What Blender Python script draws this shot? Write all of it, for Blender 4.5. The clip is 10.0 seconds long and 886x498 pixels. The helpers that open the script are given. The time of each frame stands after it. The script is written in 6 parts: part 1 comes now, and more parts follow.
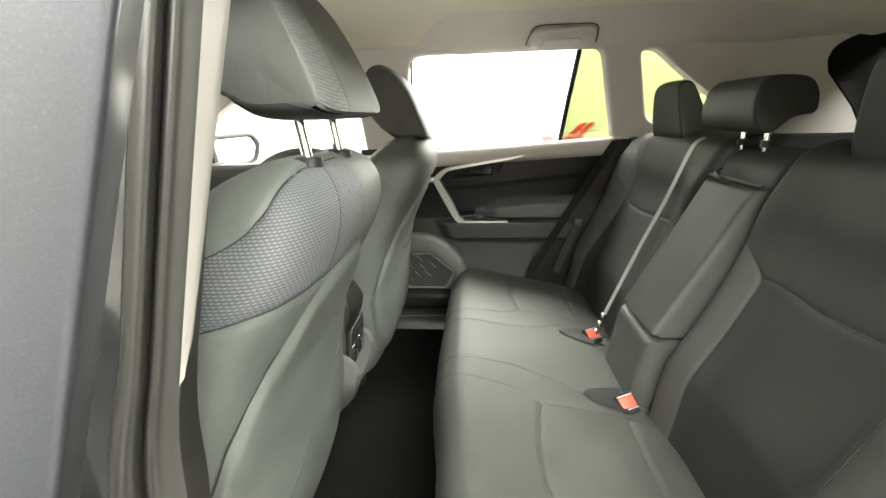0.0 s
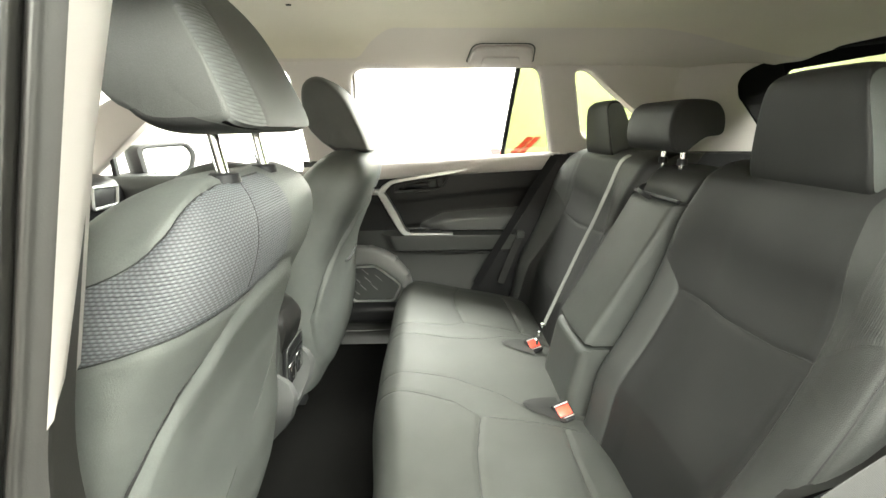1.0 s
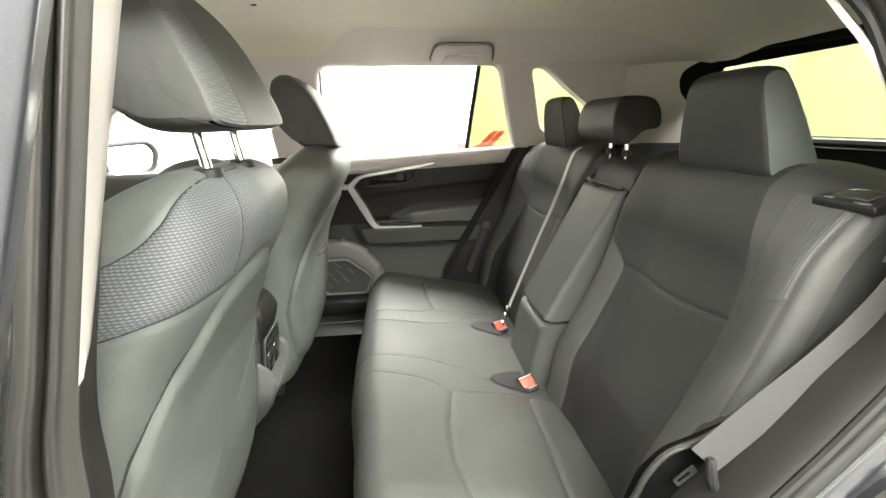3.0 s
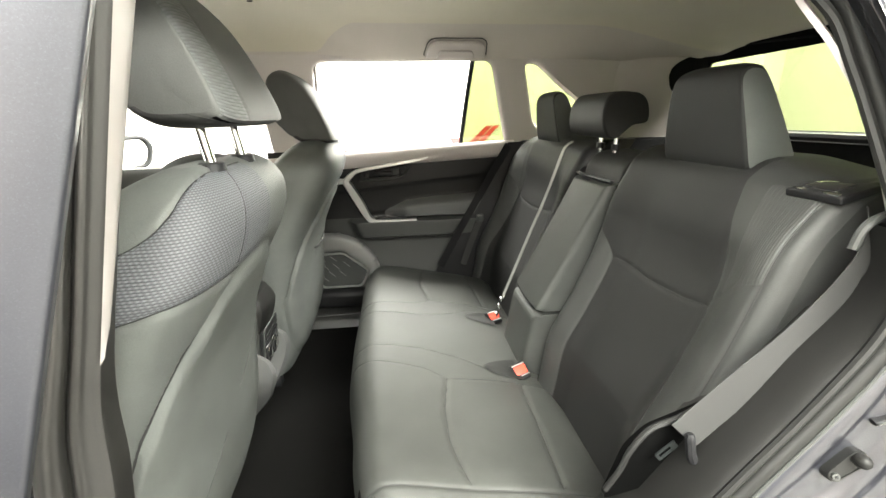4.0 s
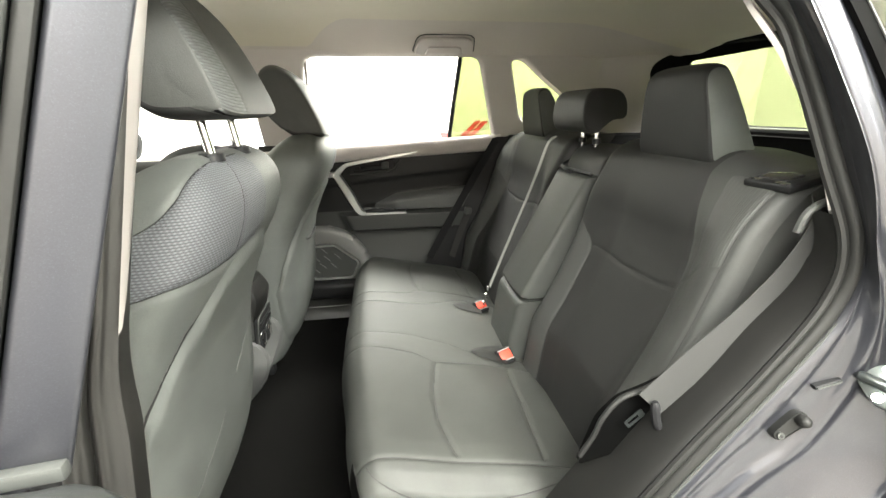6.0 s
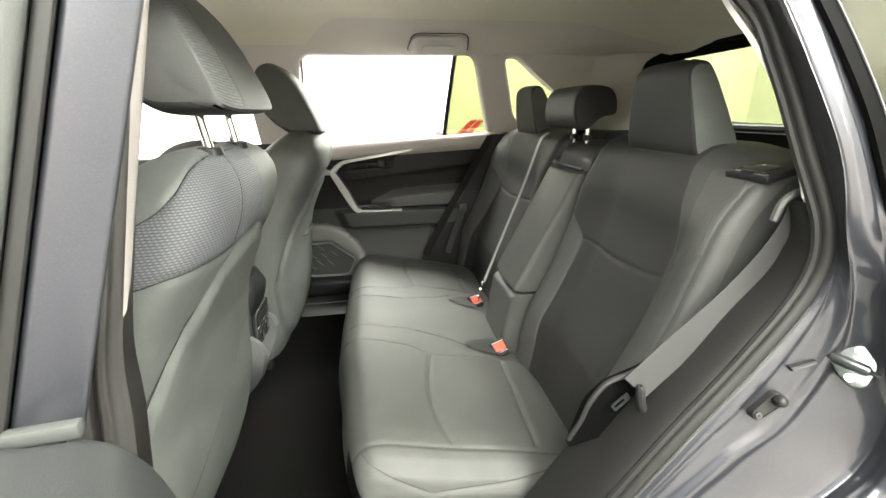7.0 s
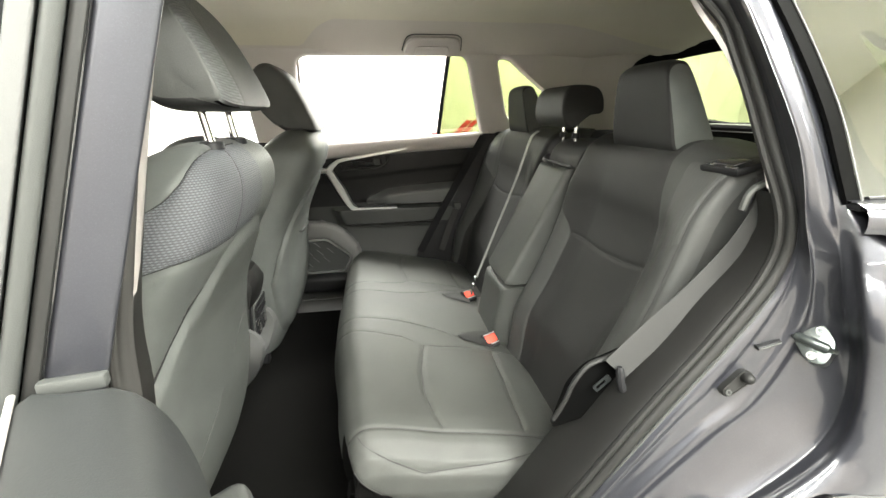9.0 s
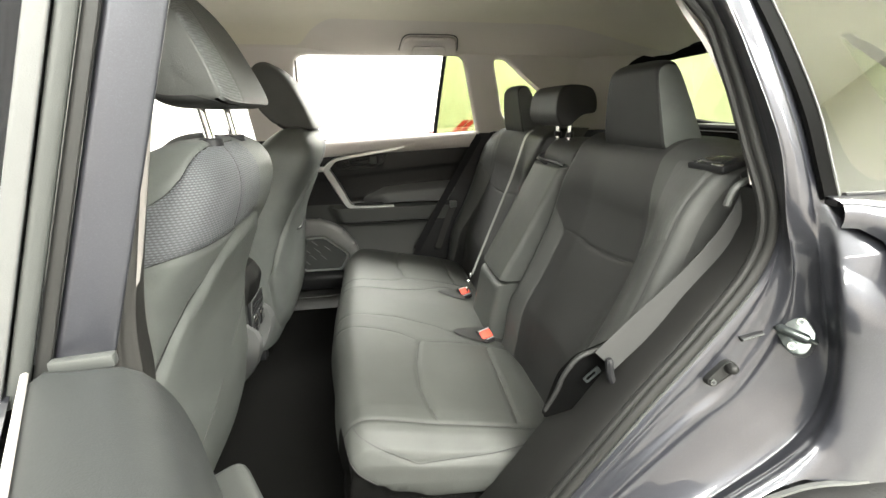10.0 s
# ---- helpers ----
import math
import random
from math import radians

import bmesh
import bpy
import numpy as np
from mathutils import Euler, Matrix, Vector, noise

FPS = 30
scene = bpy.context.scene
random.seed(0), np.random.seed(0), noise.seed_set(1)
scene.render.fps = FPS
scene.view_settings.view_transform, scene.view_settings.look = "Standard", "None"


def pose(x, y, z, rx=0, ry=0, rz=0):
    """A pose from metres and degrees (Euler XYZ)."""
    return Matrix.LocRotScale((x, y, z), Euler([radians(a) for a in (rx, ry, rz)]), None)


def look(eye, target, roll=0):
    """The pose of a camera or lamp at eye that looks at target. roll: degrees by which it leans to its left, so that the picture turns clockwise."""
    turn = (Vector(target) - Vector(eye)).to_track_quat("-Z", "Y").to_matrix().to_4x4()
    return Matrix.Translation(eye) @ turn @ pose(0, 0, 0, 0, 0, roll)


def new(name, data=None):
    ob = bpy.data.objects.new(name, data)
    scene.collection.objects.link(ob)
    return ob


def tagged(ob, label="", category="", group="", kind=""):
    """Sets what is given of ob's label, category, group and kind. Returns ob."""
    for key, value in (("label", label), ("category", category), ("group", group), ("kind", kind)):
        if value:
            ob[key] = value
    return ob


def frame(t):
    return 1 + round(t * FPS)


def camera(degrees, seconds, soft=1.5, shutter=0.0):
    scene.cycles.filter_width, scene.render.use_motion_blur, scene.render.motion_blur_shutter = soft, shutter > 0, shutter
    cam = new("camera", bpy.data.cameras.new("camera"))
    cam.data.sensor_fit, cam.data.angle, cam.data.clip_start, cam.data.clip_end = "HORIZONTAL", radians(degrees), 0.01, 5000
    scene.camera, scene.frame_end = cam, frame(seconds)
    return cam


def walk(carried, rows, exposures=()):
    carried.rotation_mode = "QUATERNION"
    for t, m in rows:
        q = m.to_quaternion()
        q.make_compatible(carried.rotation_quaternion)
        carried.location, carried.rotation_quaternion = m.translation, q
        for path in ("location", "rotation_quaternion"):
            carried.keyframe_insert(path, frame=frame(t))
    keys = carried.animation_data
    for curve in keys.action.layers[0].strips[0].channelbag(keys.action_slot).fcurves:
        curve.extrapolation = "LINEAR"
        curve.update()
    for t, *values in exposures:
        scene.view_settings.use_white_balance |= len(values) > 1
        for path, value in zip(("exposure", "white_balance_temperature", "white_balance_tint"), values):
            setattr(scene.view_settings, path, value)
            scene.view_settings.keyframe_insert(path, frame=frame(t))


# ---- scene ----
cam = camera(93.6, 10.0)
PATH = [
    (0, (-0.346, -0.98, 1.255), (-0.504, 0.92, 0.65), -1.6),
    (0.5, (-0.312, -0.961, 1.255), (-0.348, 0.954, 0.678), -0.9),
    (1, (-0.308, -0.973, 1.262), (-0.252, 0.946, 0.701), -0.4),
    (1.5, (-0.311, -0.991, 1.261), (-0.192, 0.926, 0.702), -0.4),
    (2, (-0.309, -1.01, 1.263), (-0.151, 0.903, 0.699), -0.6),
    (2.5, (-0.308, -1.027, 1.264), (-0.127, 0.881, 0.691), -0.8),
    (4, (-0.312, -1.07, 1.266), (-0.09, 0.822, 0.658), -1.0),
    (4.5, (-0.315, -1.082, 1.267), (-0.08, 0.806, 0.65), -0.9),
    (5, (-0.315, -1.094, 1.267), (-0.067, 0.79, 0.644), -0.8),
    (5.5, (-0.314, -1.105, 1.267), (-0.055, 0.777, 0.639), -0.7),
    (7, (-0.309, -1.14, 1.258), (-0.029, 0.737, 0.628), -0.8),
    (7.5, (-0.304, -1.155, 1.255), (-0.019, 0.723, 0.627), -0.9),
    (8, (-0.3, -1.166, 1.251), (-0.012, 0.712, 0.626), -0.9),
    (8.5, (-0.305, -1.171, 1.251), (-0.012, 0.706, 0.626), -0.8),
    (9, (-0.306, -1.179, 1.251), (-0.008, 0.697, 0.626), -0.7),
    (9.5, (-0.304, -1.189, 1.25), (-0.001, 0.686, 0.623), -0.6),
    (10, (-0.304, -1.198, 1.248), (0.006, 0.676, 0.623), -0.5),
]
walk(cam, [(t, look(eye, target, roll)) for t, eye, target, roll in PATH], [(0.0, 1.00, 6500, 6), (0.5, 1.27, 6500, 4), (1.5, 1.37, 6500, 5), (2.5, 1.31, 6500, 8), (4.0, 1.17, 6500, 9), (5.5, 1.09, 6500, 9), (7.0, 1.02, 6480, 9), (10.0, 0.90, 6450, 9)])

# ---- world and light ----
world = bpy.data.worlds.new("world")
scene.world = world
world.use_nodes = True
world.node_tree.nodes["Background"].inputs["Color"].default_value = (0.95, 1.0, 0.97, 1)
world.node_tree.nodes["Background"].inputs["Strength"].default_value = 0.03


def unseen_light(x, y, z, long_x, long_y, watts):
    lamp = bpy.data.lights.new("unseen_lamp", "AREA")
    lamp.shape, lamp.size, lamp.size_y, lamp.energy = "RECTANGLE", long_x, long_y, watts
    lamp.color = (1.0, 0.995, 0.91)
    ob = new("unseen_lamp", lamp)
    ob.matrix_world = pose(x, y, z)
    return ob


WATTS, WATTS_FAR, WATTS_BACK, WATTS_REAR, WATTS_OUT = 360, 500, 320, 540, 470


# ---- materials ----
def nodes_of(name):
    m = bpy.data.materials.new(name)
    m.use_nodes = True
    t = m.node_tree
    return m, t, t.nodes["Principled BSDF"]


def math_node(t, op, a, b=None):
    n = t.nodes.new("ShaderNodeMath")
    n.operation = op
    for i, v in enumerate((a, b)):
        if v is None:
            continue
        if isinstance(v, (int, float)):
            n.inputs[i].default_value = v
        else:
            t.links.new(v, n.inputs[i])
    return n.outputs[0]


def surface(name, color, rough=0.6, metal=0.0, vary=0.12, vary_scale=6.0, grain=0.0, grain_scale=300.0, sheen=0.0, coat=0.0, rough_vary=0.06, spec=0.5, weave=None, contrast=(0.45, 1.25), coat_rough=0.12, fleck=0.0):
    """A surface with colour drift at two scales, uneven gloss and fine relief. weave: (u pitch, v pitch, depth) in metres on the unrolled surface."""
    m, t, b = nodes_of(name)
    tc = t.nodes.new("ShaderNodeTexCoord")
    big, small = t.nodes.new("ShaderNodeTexNoise"), t.nodes.new("ShaderNodeTexNoise")
    big.inputs["Scale"].default_value, big.inputs["Detail"].default_value = vary_scale, 4
    small.inputs["Scale"].default_value, small.inputs["Detail"].default_value = grain_scale, 2
    for n in (big, small):
        t.links.new(tc.outputs["Object"], n.inputs["Vector"])
    mixed = math_node(t, "ADD", math_node(t, "MULTIPLY", big.outputs["Fac"], 0.65), math_node(t, "MULTIPLY", small.outputs["Fac"], 0.35))
    ramp = t.nodes.new("ShaderNodeMapRange")
    ramp.inputs["From Min"].default_value, ramp.inputs["From Max"].default_value = 0.3, 0.7
    ramp.inputs["To Min"].default_value, ramp.inputs["To Max"].default_value = 1 - vary, 1 + vary
    t.links.new(mixed, ramp.inputs["Value"])
    scale = t.nodes.new("ShaderNodeVectorMath")
    scale.operation = "SCALE"
    scale.inputs[0].default_value = color
    t.links.new(ramp.outputs[0], scale.inputs["Scale"])
    t.links.new(scale.outputs[0], b.inputs["Base Color"])
    b.inputs["Metallic"].default_value = metal
    b.inputs["Specular IOR Level"].default_value = spec
    b.inputs["Sheen Weight"].default_value = sheen
    b.inputs["Sheen Roughness"].default_value = 0.5
    b.inputs["Coat Weight"].default_value = coat
    b.inputs["Coat Roughness"].default_value = coat_rough
    t.links.new(math_node(t, "ADD", rough - rough_vary, math_node(t, "MULTIPLY", big.outputs["Fac"], 2 * rough_vary)), b.inputs["Roughness"])
    height = small.outputs["Fac"]
    depth = grain
    if weave:
        uv = t.nodes.new("ShaderNodeSeparateXYZ")
        t.links.new(tc.outputs["UV"], uv.inputs[0])
        row = math_node(t, "MULTIPLY", uv.outputs[1], math.pi / weave[1])
        col = math_node(t, "MULTIPLY", uv.outputs[0], 2 * math.pi / weave[0])
        shift = math_node(t, "MULTIPLY", math_node(t, "FLOOR", math_node(t, "DIVIDE", uv.outputs[1], weave[1])), math.pi)
        cell = math_node(t, "POWER", math_node(t, "ABSOLUTE", math_node(t, "SINE", row)), 0.6)
        knot = math_node(t, "ADD", 0.8, math_node(t, "MULTIPLY", 0.2, math_node(t, "SINE", math_node(t, "ADD", col, shift))))
        pat = math_node(t, "MULTIPLY", cell, knot)
        height = math_node(t, "ADD", pat, math_node(t, "MULTIPLY", small.outputs["Fac"], 0.15))
        depth = weave[2]
        dark = t.nodes.new("ShaderNodeMapRange")
        dark.inputs["To Min"].default_value, dark.inputs["To Max"].default_value = contrast
        t.links.new(pat, dark.inputs["Value"])
        both = math_node(t, "MULTIPLY", ramp.outputs[0], dark.outputs[0])
        t.links.new(both, scale.inputs["Scale"])
    if fleck:
        cells = t.nodes.new("ShaderNodeTexVoronoi")
        cells.inputs["Scale"].default_value = 2000
        t.links.new(tc.outputs["Object"], cells.inputs["Vector"])
        pick = t.nodes.new("ShaderNodeSeparateXYZ")
        t.links.new(cells.outputs["Color"], pick.inputs[0])
        glint = math_node(t, "ADD", 1 - fleck * 0.12, math_node(t, "MULTIPLY", math_node(t, "POWER", pick.outputs[0], 9.0), fleck))
        t.links.new(math_node(t, "MULTIPLY", ramp.outputs[0], glint), scale.inputs["Scale"])
    if depth:
        bump = t.nodes.new("ShaderNodeBump")
        bump.inputs["Strength"].default_value, bump.inputs["Distance"].default_value = 0.7, depth
        t.links.new(height, bump.inputs["Height"])
        t.links.new(bump.outputs[0], b.inputs["Normal"])
    return m


def tinted_glass(name, color, least=0.06):
    m, t, b = nodes_of(name)
    t.nodes.remove(b)
    clear, shine, mix, facing = (t.nodes.new("ShaderNode" + k) for k in ("BsdfTransparent", "BsdfGlossy", "MixShader", "LayerWeight"))
    clear.inputs["Color"].default_value = (*color, 1)
    shine.inputs["Roughness"].default_value = 0.01
    facing.inputs["Blend"].default_value = 0.5
    gloss = math_node(t, "ADD", least, math_node(t, "MULTIPLY", 0.8, math_node(t, "POWER", facing.outputs["Facing"], 5.0)))
    t.links.new(gloss, mix.inputs[0])
    t.links.new(clear.outputs[0], mix.inputs[1])
    t.links.new(shine.outputs[0], mix.inputs[2])
    t.links.new(mix.outputs[0], t.nodes["Material Output"].inputs["Surface"])
    return m


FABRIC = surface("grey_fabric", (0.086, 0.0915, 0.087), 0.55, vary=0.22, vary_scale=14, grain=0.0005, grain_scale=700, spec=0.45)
# Same cloth as above; the rear row's shade is put into the colour.
FABRIC_SHADED = surface("grey_fabric_shaded", (0.0125, 0.0125, 0.0123), 0.58, vary=0.22, vary_scale=14, grain=0.0005, grain_scale=700, spec=0.32)
# Armrest: same cloth again, a milder shade put into the colour.
FABRIC_BACK_DIM = surface("back_fabric_dim", (0.034, 0.036, 0.0335), 0.56, vary=0.22, vary_scale=14, grain=0.0005, grain_scale=700, spec=0.4)
FABRIC_BOLSTER_DIM = surface("bolster_fabric_dim", (0.033, 0.0338, 0.0325), 0.56, vary=0.22, vary_scale=14, grain=0.0005, grain_scale=700, spec=0.4)
# Bench cushion: the front seats' cloth, with dimmer light put into the colour.
FABRIC_SEAT_DIM = surface("cushion_fabric_dim", (0.038, 0.0395, 0.0365), 0.56, vary=0.22, vary_scale=14, grain=0.0005, grain_scale=700, spec=0.4)
# Front headrests: same cloth, toned between the lit near one and shaded far one.
FABRIC_HEAD_DIM = surface("headrest_fabric_dim", (0.047, 0.0485, 0.046), 0.56, vary=0.22, vary_scale=14, grain=0.0005, grain_scale=700, spec=0.4)
# Seam lines: real stitching, with the crease's shade put into the dark colour.
SEAM = surface("seam_line_shade", (0.016, 0.016, 0.016), 0.8, vary=0.1)
WEAVE = surface("ribbed_woven_fabric", (0.098, 0.102, 0.111), 0.62, vary=0.10, vary_scale=9, weave=(0.0068, 0.0044, 0.0012), spec=0.45, contrast=(0.08, 1.38))
RIB = surface("fine_ribbed_fabric", (0.046, 0.047, 0.0455), 0.55, vary=0.06, weave=(0.05, 0.0042, 0.0006), spec=0.45, contrast=(0.55, 1.15))
RIB_STRIP = surface("ribbed_strip_fabric", (0.078, 0.081, 0.080), 0.6, vary=0.06, weave=(0.03, 0.0046, 0.0010), spec=0.4, contrast=(0.55, 1.15))
HEADLINER = surface("taupe_headliner", (0.58, 0.54, 0.445), 0.95, vary=0.05, vary_scale=4, grain=0.0004, grain_scale=800, sheen=0.2, spec=0.1)
CREAM = surface("cream_plastic", (0.33, 0.308, 0.295), 0.55, vary=0.03, grain=0.0001, grain_scale=900)
MAUVE = surface("mauve_grey_trim_plastic", (0.52, 0.48, 0.465), 0.65, vary=0.04, vary_scale=4, grain=0.0002, grain_scale=900)
RAIL = surface("mauve_taupe_rail_cloth", (0.53, 0.49, 0.455), 0.85, vary=0.05, vary_scale=4, grain=0.0004, grain_scale=800, sheen=0.1, spec=0.2)
BLACK = surface("black_plastic", (0.010, 0.010, 0.011), 0.5, vary=0.2, grain=0.0002, grain_scale=1400, spec=0.3)
GLOSS_BLACK = surface("gloss_black_cover", (0.02, 0.02, 0.021), 0.08, vary=0.1, coat=1.0, rough_vary=0.02)
MATTE_BLACK = surface("matte_black_trim", (0.006, 0.006, 0.006), 0.9, vary=0.2, spec=0.06)
SEAL_BLACK = surface("black_window_rubber", (0.0025, 0.0025, 0.0025), 0.35, vary=0.2, spec=0.03)
PANEL = surface("charcoal_door_plastic", (0.0105, 0.0105, 0.011), 0.36, vary=0.12, grain=0.0002, grain_scale=1300, spec=0.24)
SILL_PLASTIC = surface("dark_sill_plastic", (0.022, 0.022, 0.021), 0.33, vary=0.2, vary_scale=20, spec=0.5)
GREY_PLASTIC = surface("grey_grained_plastic", (0.045, 0.047, 0.045), 0.46, vary=0.06, grain=0.0002, grain_scale=1200, spec=0.3)
RUBBER = surface("black_rubber_seal", (0.013, 0.013, 0.0125), 0.5, vary=0.15, vary_scale=15, grain=0.0001, grain_scale=600, spec=0.25)
SOFT_RUBBER = surface("grey_soft_rubber", (0.017, 0.0163, 0.0152), 0.36, vary=0.12, vary_scale=18, grain=0.0001, grain_scale=700, spec=0.45)
TRIM_GREY = surface("charcoal_trim_plastic", (0.0085, 0.0083, 0.0079), 0.55, vary=0.10, vary_scale=9, grain=0.0002, grain_scale=900, spec=0.3)
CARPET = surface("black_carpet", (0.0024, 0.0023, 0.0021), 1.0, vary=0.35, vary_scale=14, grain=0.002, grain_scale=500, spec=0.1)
DOOR_TRIM = surface("grained_door_trim", (0.021, 0.0225, 0.0225), 0.50, vary=0.06, vary_scale=10, grain=0.00025, grain_scale=1100, spec=0.3)
MID_PLASTIC = surface("mid_grey_plastic", (0.075, 0.076, 0.075), 0.45, vary=0.08, grain=0.0002, grain_scale=1200, spec=0.35)
LIGHT_PLASTIC = surface("light_grey_plastic", (0.16, 0.16, 0.157), 0.42, vary=0.06, grain=0.0002, grain_scale=1200)
SILVER = surface("satin_silver_trim", (0.62, 0.62, 0.61), 0.3, metal=0.85, vary=0.03)
CHROME = surface("polished_chrome", (0.75, 0.75, 0.74), 0.12, metal=1.0, vary=0.03, rough_vary=0.03)
STEEL = surface("zinc_plated_steel", (0.11, 0.122, 0.122), 0.32, metal=0.9, vary=0.1, vary_scale=60, rough_vary=0.1)
PAINT = surface("dark_grey_metallic_paint", (0.037, 0.038, 0.046), 0.34, metal=0.6, vary=0.22, grain=0.00003, grain_scale=900, coat=1.0, rough_vary=0.03, coat_rough=0.035, fleck=0.35)
FRAME_PAINT = surface("dark_grey_satin_paint", (0.040, 0.041, 0.049), 0.42, metal=0.6, vary=0.16, grain=0.00003, grain_scale=900, coat=0.35, rough_vary=0.03, coat_rough=0.22, fleck=0.22)
WEBBING = surface("grey_seat_belt_webbing", (0.037, 0.037, 0.0365), 0.7, spec=0.15, vary=0.05, weave=(0.004, 0.0016, 0.0002), contrast=(0.85, 1.08))
# Middle belt: its bright reflection is put into a pale webbing colour.
LIT_WEBBING = surface("belt_webbing_reflection", (0.18, 0.18, 0.172), 0.5, vary=0.05)
RED = surface("red_plastic_button", (0.75, 0.07, 0.04), 0.4, vary=0.04)
WHITE_WALL = surface("white_painted_wall", (0.82, 0.82, 0.80), 0.8, vary=0.03, vary_scale=1.5, grain=0.001, grain_scale=60)
BEIGE_WALL = surface("pale_beige_painted_wall", (0.40, 0.365, 0.335), 0.8, vary=0.05, vary_scale=1.5, grain=0.001, grain_scale=60)
MORTAR = surface("painted_mortar", (0.56, 0.56, 0.54), 0.8, vary=0.06, vary_scale=1.2, grain=0.001, grain_scale=60)
BLOCK = surface("white_painted_block", (0.80, 0.80, 0.78), 0.75, vary=0.04, vary_scale=3, grain=0.002, grain_scale=50)
CONCRETE = surface("grey_sealed_concrete", (0.20, 0.195, 0.185), 0.5, vary=0.15, vary_scale=1.3, grain=0.001, grain_scale=80)
RED_PAINT = surface("red_wall_paint", (0.65, 0.04, 0.04), 0.6, vary=0.04)
TYRE = surface("black_tyre_rubber", (0.02, 0.02, 0.02), 0.75, vary=0.15, grain=0.0006, grain_scale=300)
MIRROR = surface("mirror_glass", (0.9, 0.9, 0.9), 0.01, metal=1.0, vary=0.0, rough_vary=0.0)
PRIVACY = tinted_glass("green_privacy_glass", (0.36, 0.38, 0.275))
# Side panes: same glass, tinted darker against the bright wall behind.
PRIVACY_SIDE = tinted_glass("green_side_privacy_glass", (0.33, 0.35, 0.235))
# Near pane: same glass, paler tint and extra gloss put in the bay's reflection.
PRIVACY_GLOSSY = tinted_glass("privacy_glass_extra_gloss", (0.46, 0.47, 0.39), 0.13)

FLOOR_Z = 0.40        # cabin carpet
BELT = 1.155          # window line
LEAN_IN = 0.325       # how far the glass leans inward for each metre up


# ---- mesh helpers ----
def spline(pts, n, closed=False):
    """n points along a smooth curve through pts."""
    p = np.array(pts, float)
    k = len(p)
    if closed:
        q = np.vstack([p[-1], p, p[0], p[1]])
        segs = k
    else:
        q = np.vstack([2 * p[0] - p[1], p, 2 * p[-1] - p[-2]])
        segs = k - 1
    fine = []
    for i in range(segs):
        a, b, c, d = q[i:i + 4]
        for u in np.linspace(0, 1, 24, endpoint=False):
            fine.append(0.5 * (2 * b + (c - a) * u + (2 * a - 5 * b + 4 * c - d) * u * u + (3 * b - 3 * c + d - a) * u ** 3))
    fine.append(p[0] if closed else p[-1])
    fine = np.array(fine)
    s = np.r_[0, np.cumsum(np.linalg.norm(np.diff(fine, axis=0), axis=1))]
    want = np.linspace(0, s[-1], n + 1)[:-1] if closed else np.linspace(0, s[-1], n)
    return np.stack([np.interp(want, s, fine[:, i]) for i in range(p.shape[1])], 1)


def skin(grid, wrap=False, cap=False, keep=None):
    """A bmesh over a grid of points [rows, columns, 3], with the unrolled lengths as its UV. wrap closes the columns."""
    g = np.asarray(grid, float)
    nr, nc = g.shape[:2]
    du = np.linalg.norm(np.diff(g, axis=1), axis=2).mean(0)
    dv = np.linalg.norm(np.diff(g, axis=0), axis=2).mean(1)
    us, vs = np.r_[0, np.cumsum(du)], np.r_[0, np.cumsum(dv)]
    lap = us[-1] + np.linalg.norm(g[:, 0] - g[:, -1], axis=1).mean()
    us = np.r_[us, lap]
    bm = bmesh.new()
    uv = bm.loops.layers.uv.new("UVMap")
    vert = {}

    def v(i, j):
        if (i, j) not in vert:
            vert[i, j] = bm.verts.new(g[i, j])
        return vert[i, j]
    for i in range(nr - 1):
        for j in range(nc if wrap else nc - 1):
            if keep is not None and not keep[i, j]:
                continue
            k = (j + 1) % nc
            f = bm.faces.new((v(i, j), v(i, k), v(i + 1, k), v(i + 1, j)))
            for loop, (a, b) in zip(f.loops, ((i, j), (i, j + 1), (i + 1, j + 1), (i + 1, j))):
                loop[uv].uv = (us[b], vs[a])
    if cap:
        for i in (0, nr - 1):
            bm.faces.new([v(i, j) for j in (range(nc) if i else reversed(range(nc)))])
    return bm


def tube(path, r, sides=8, closed=False, squash=1.0):
    """A round bar along a path. r: a radius or one for each point."""
    p = np.array(path, float)
    n = len(p)
    r = np.broadcast_to(r, n)
    tan = np.gradient(p, axis=0)
    if closed:
        tan = np.roll(p, -1, 0) - np.roll(p, 1, 0)
    tan /= np.linalg.norm(tan, axis=1)[:, None]
    ref = np.array((0, 0, 1.0)) if abs(tan[:, 2]).max() < 0.9 else np.array((0.31, 0.95, 0.05))
    rings = []
    for i in range(n):
        a = np.cross(tan[i], ref)
        a /= np.linalg.norm(a)
        b = np.cross(a, tan[i])
        th = np.linspace(0, 2 * np.pi, sides, endpoint=False)
        rings.append(p[i] + r[i] * (np.cos(th)[:, None] * a + squash * np.sin(th)[:, None] * b))
    if closed:
        rings.append(rings[0])
    return skin(rings, wrap=True, cap=not closed)


def ribbon(path, side, width, thick=0.0016):
    """A flat band along a path; side: the direction of its width, one or one for each point."""
    p, s = np.array(path, float), np.broadcast_to(np.array(side, float), (len(path), 3))
    s = s / np.linalg.norm(s, axis=1)[:, None]
    tan = np.gradient(p, axis=0)
    nor = np.cross(tan, s)
    nor /= np.linalg.norm(nor, axis=1)[:, None]
    w, t = width / 2, thick / 2
    prof = ((-w, -t * 0.2), (-w * 0.97, t), (0, t * 1.2), (w * 0.97, t), (w, -t * 0.2), (w * 0.97, -t), (-w * 0.97, -t))
    return skin(np.stack([p + a * s + b * nor for a, b in prof], 1), wrap=True, cap=True)


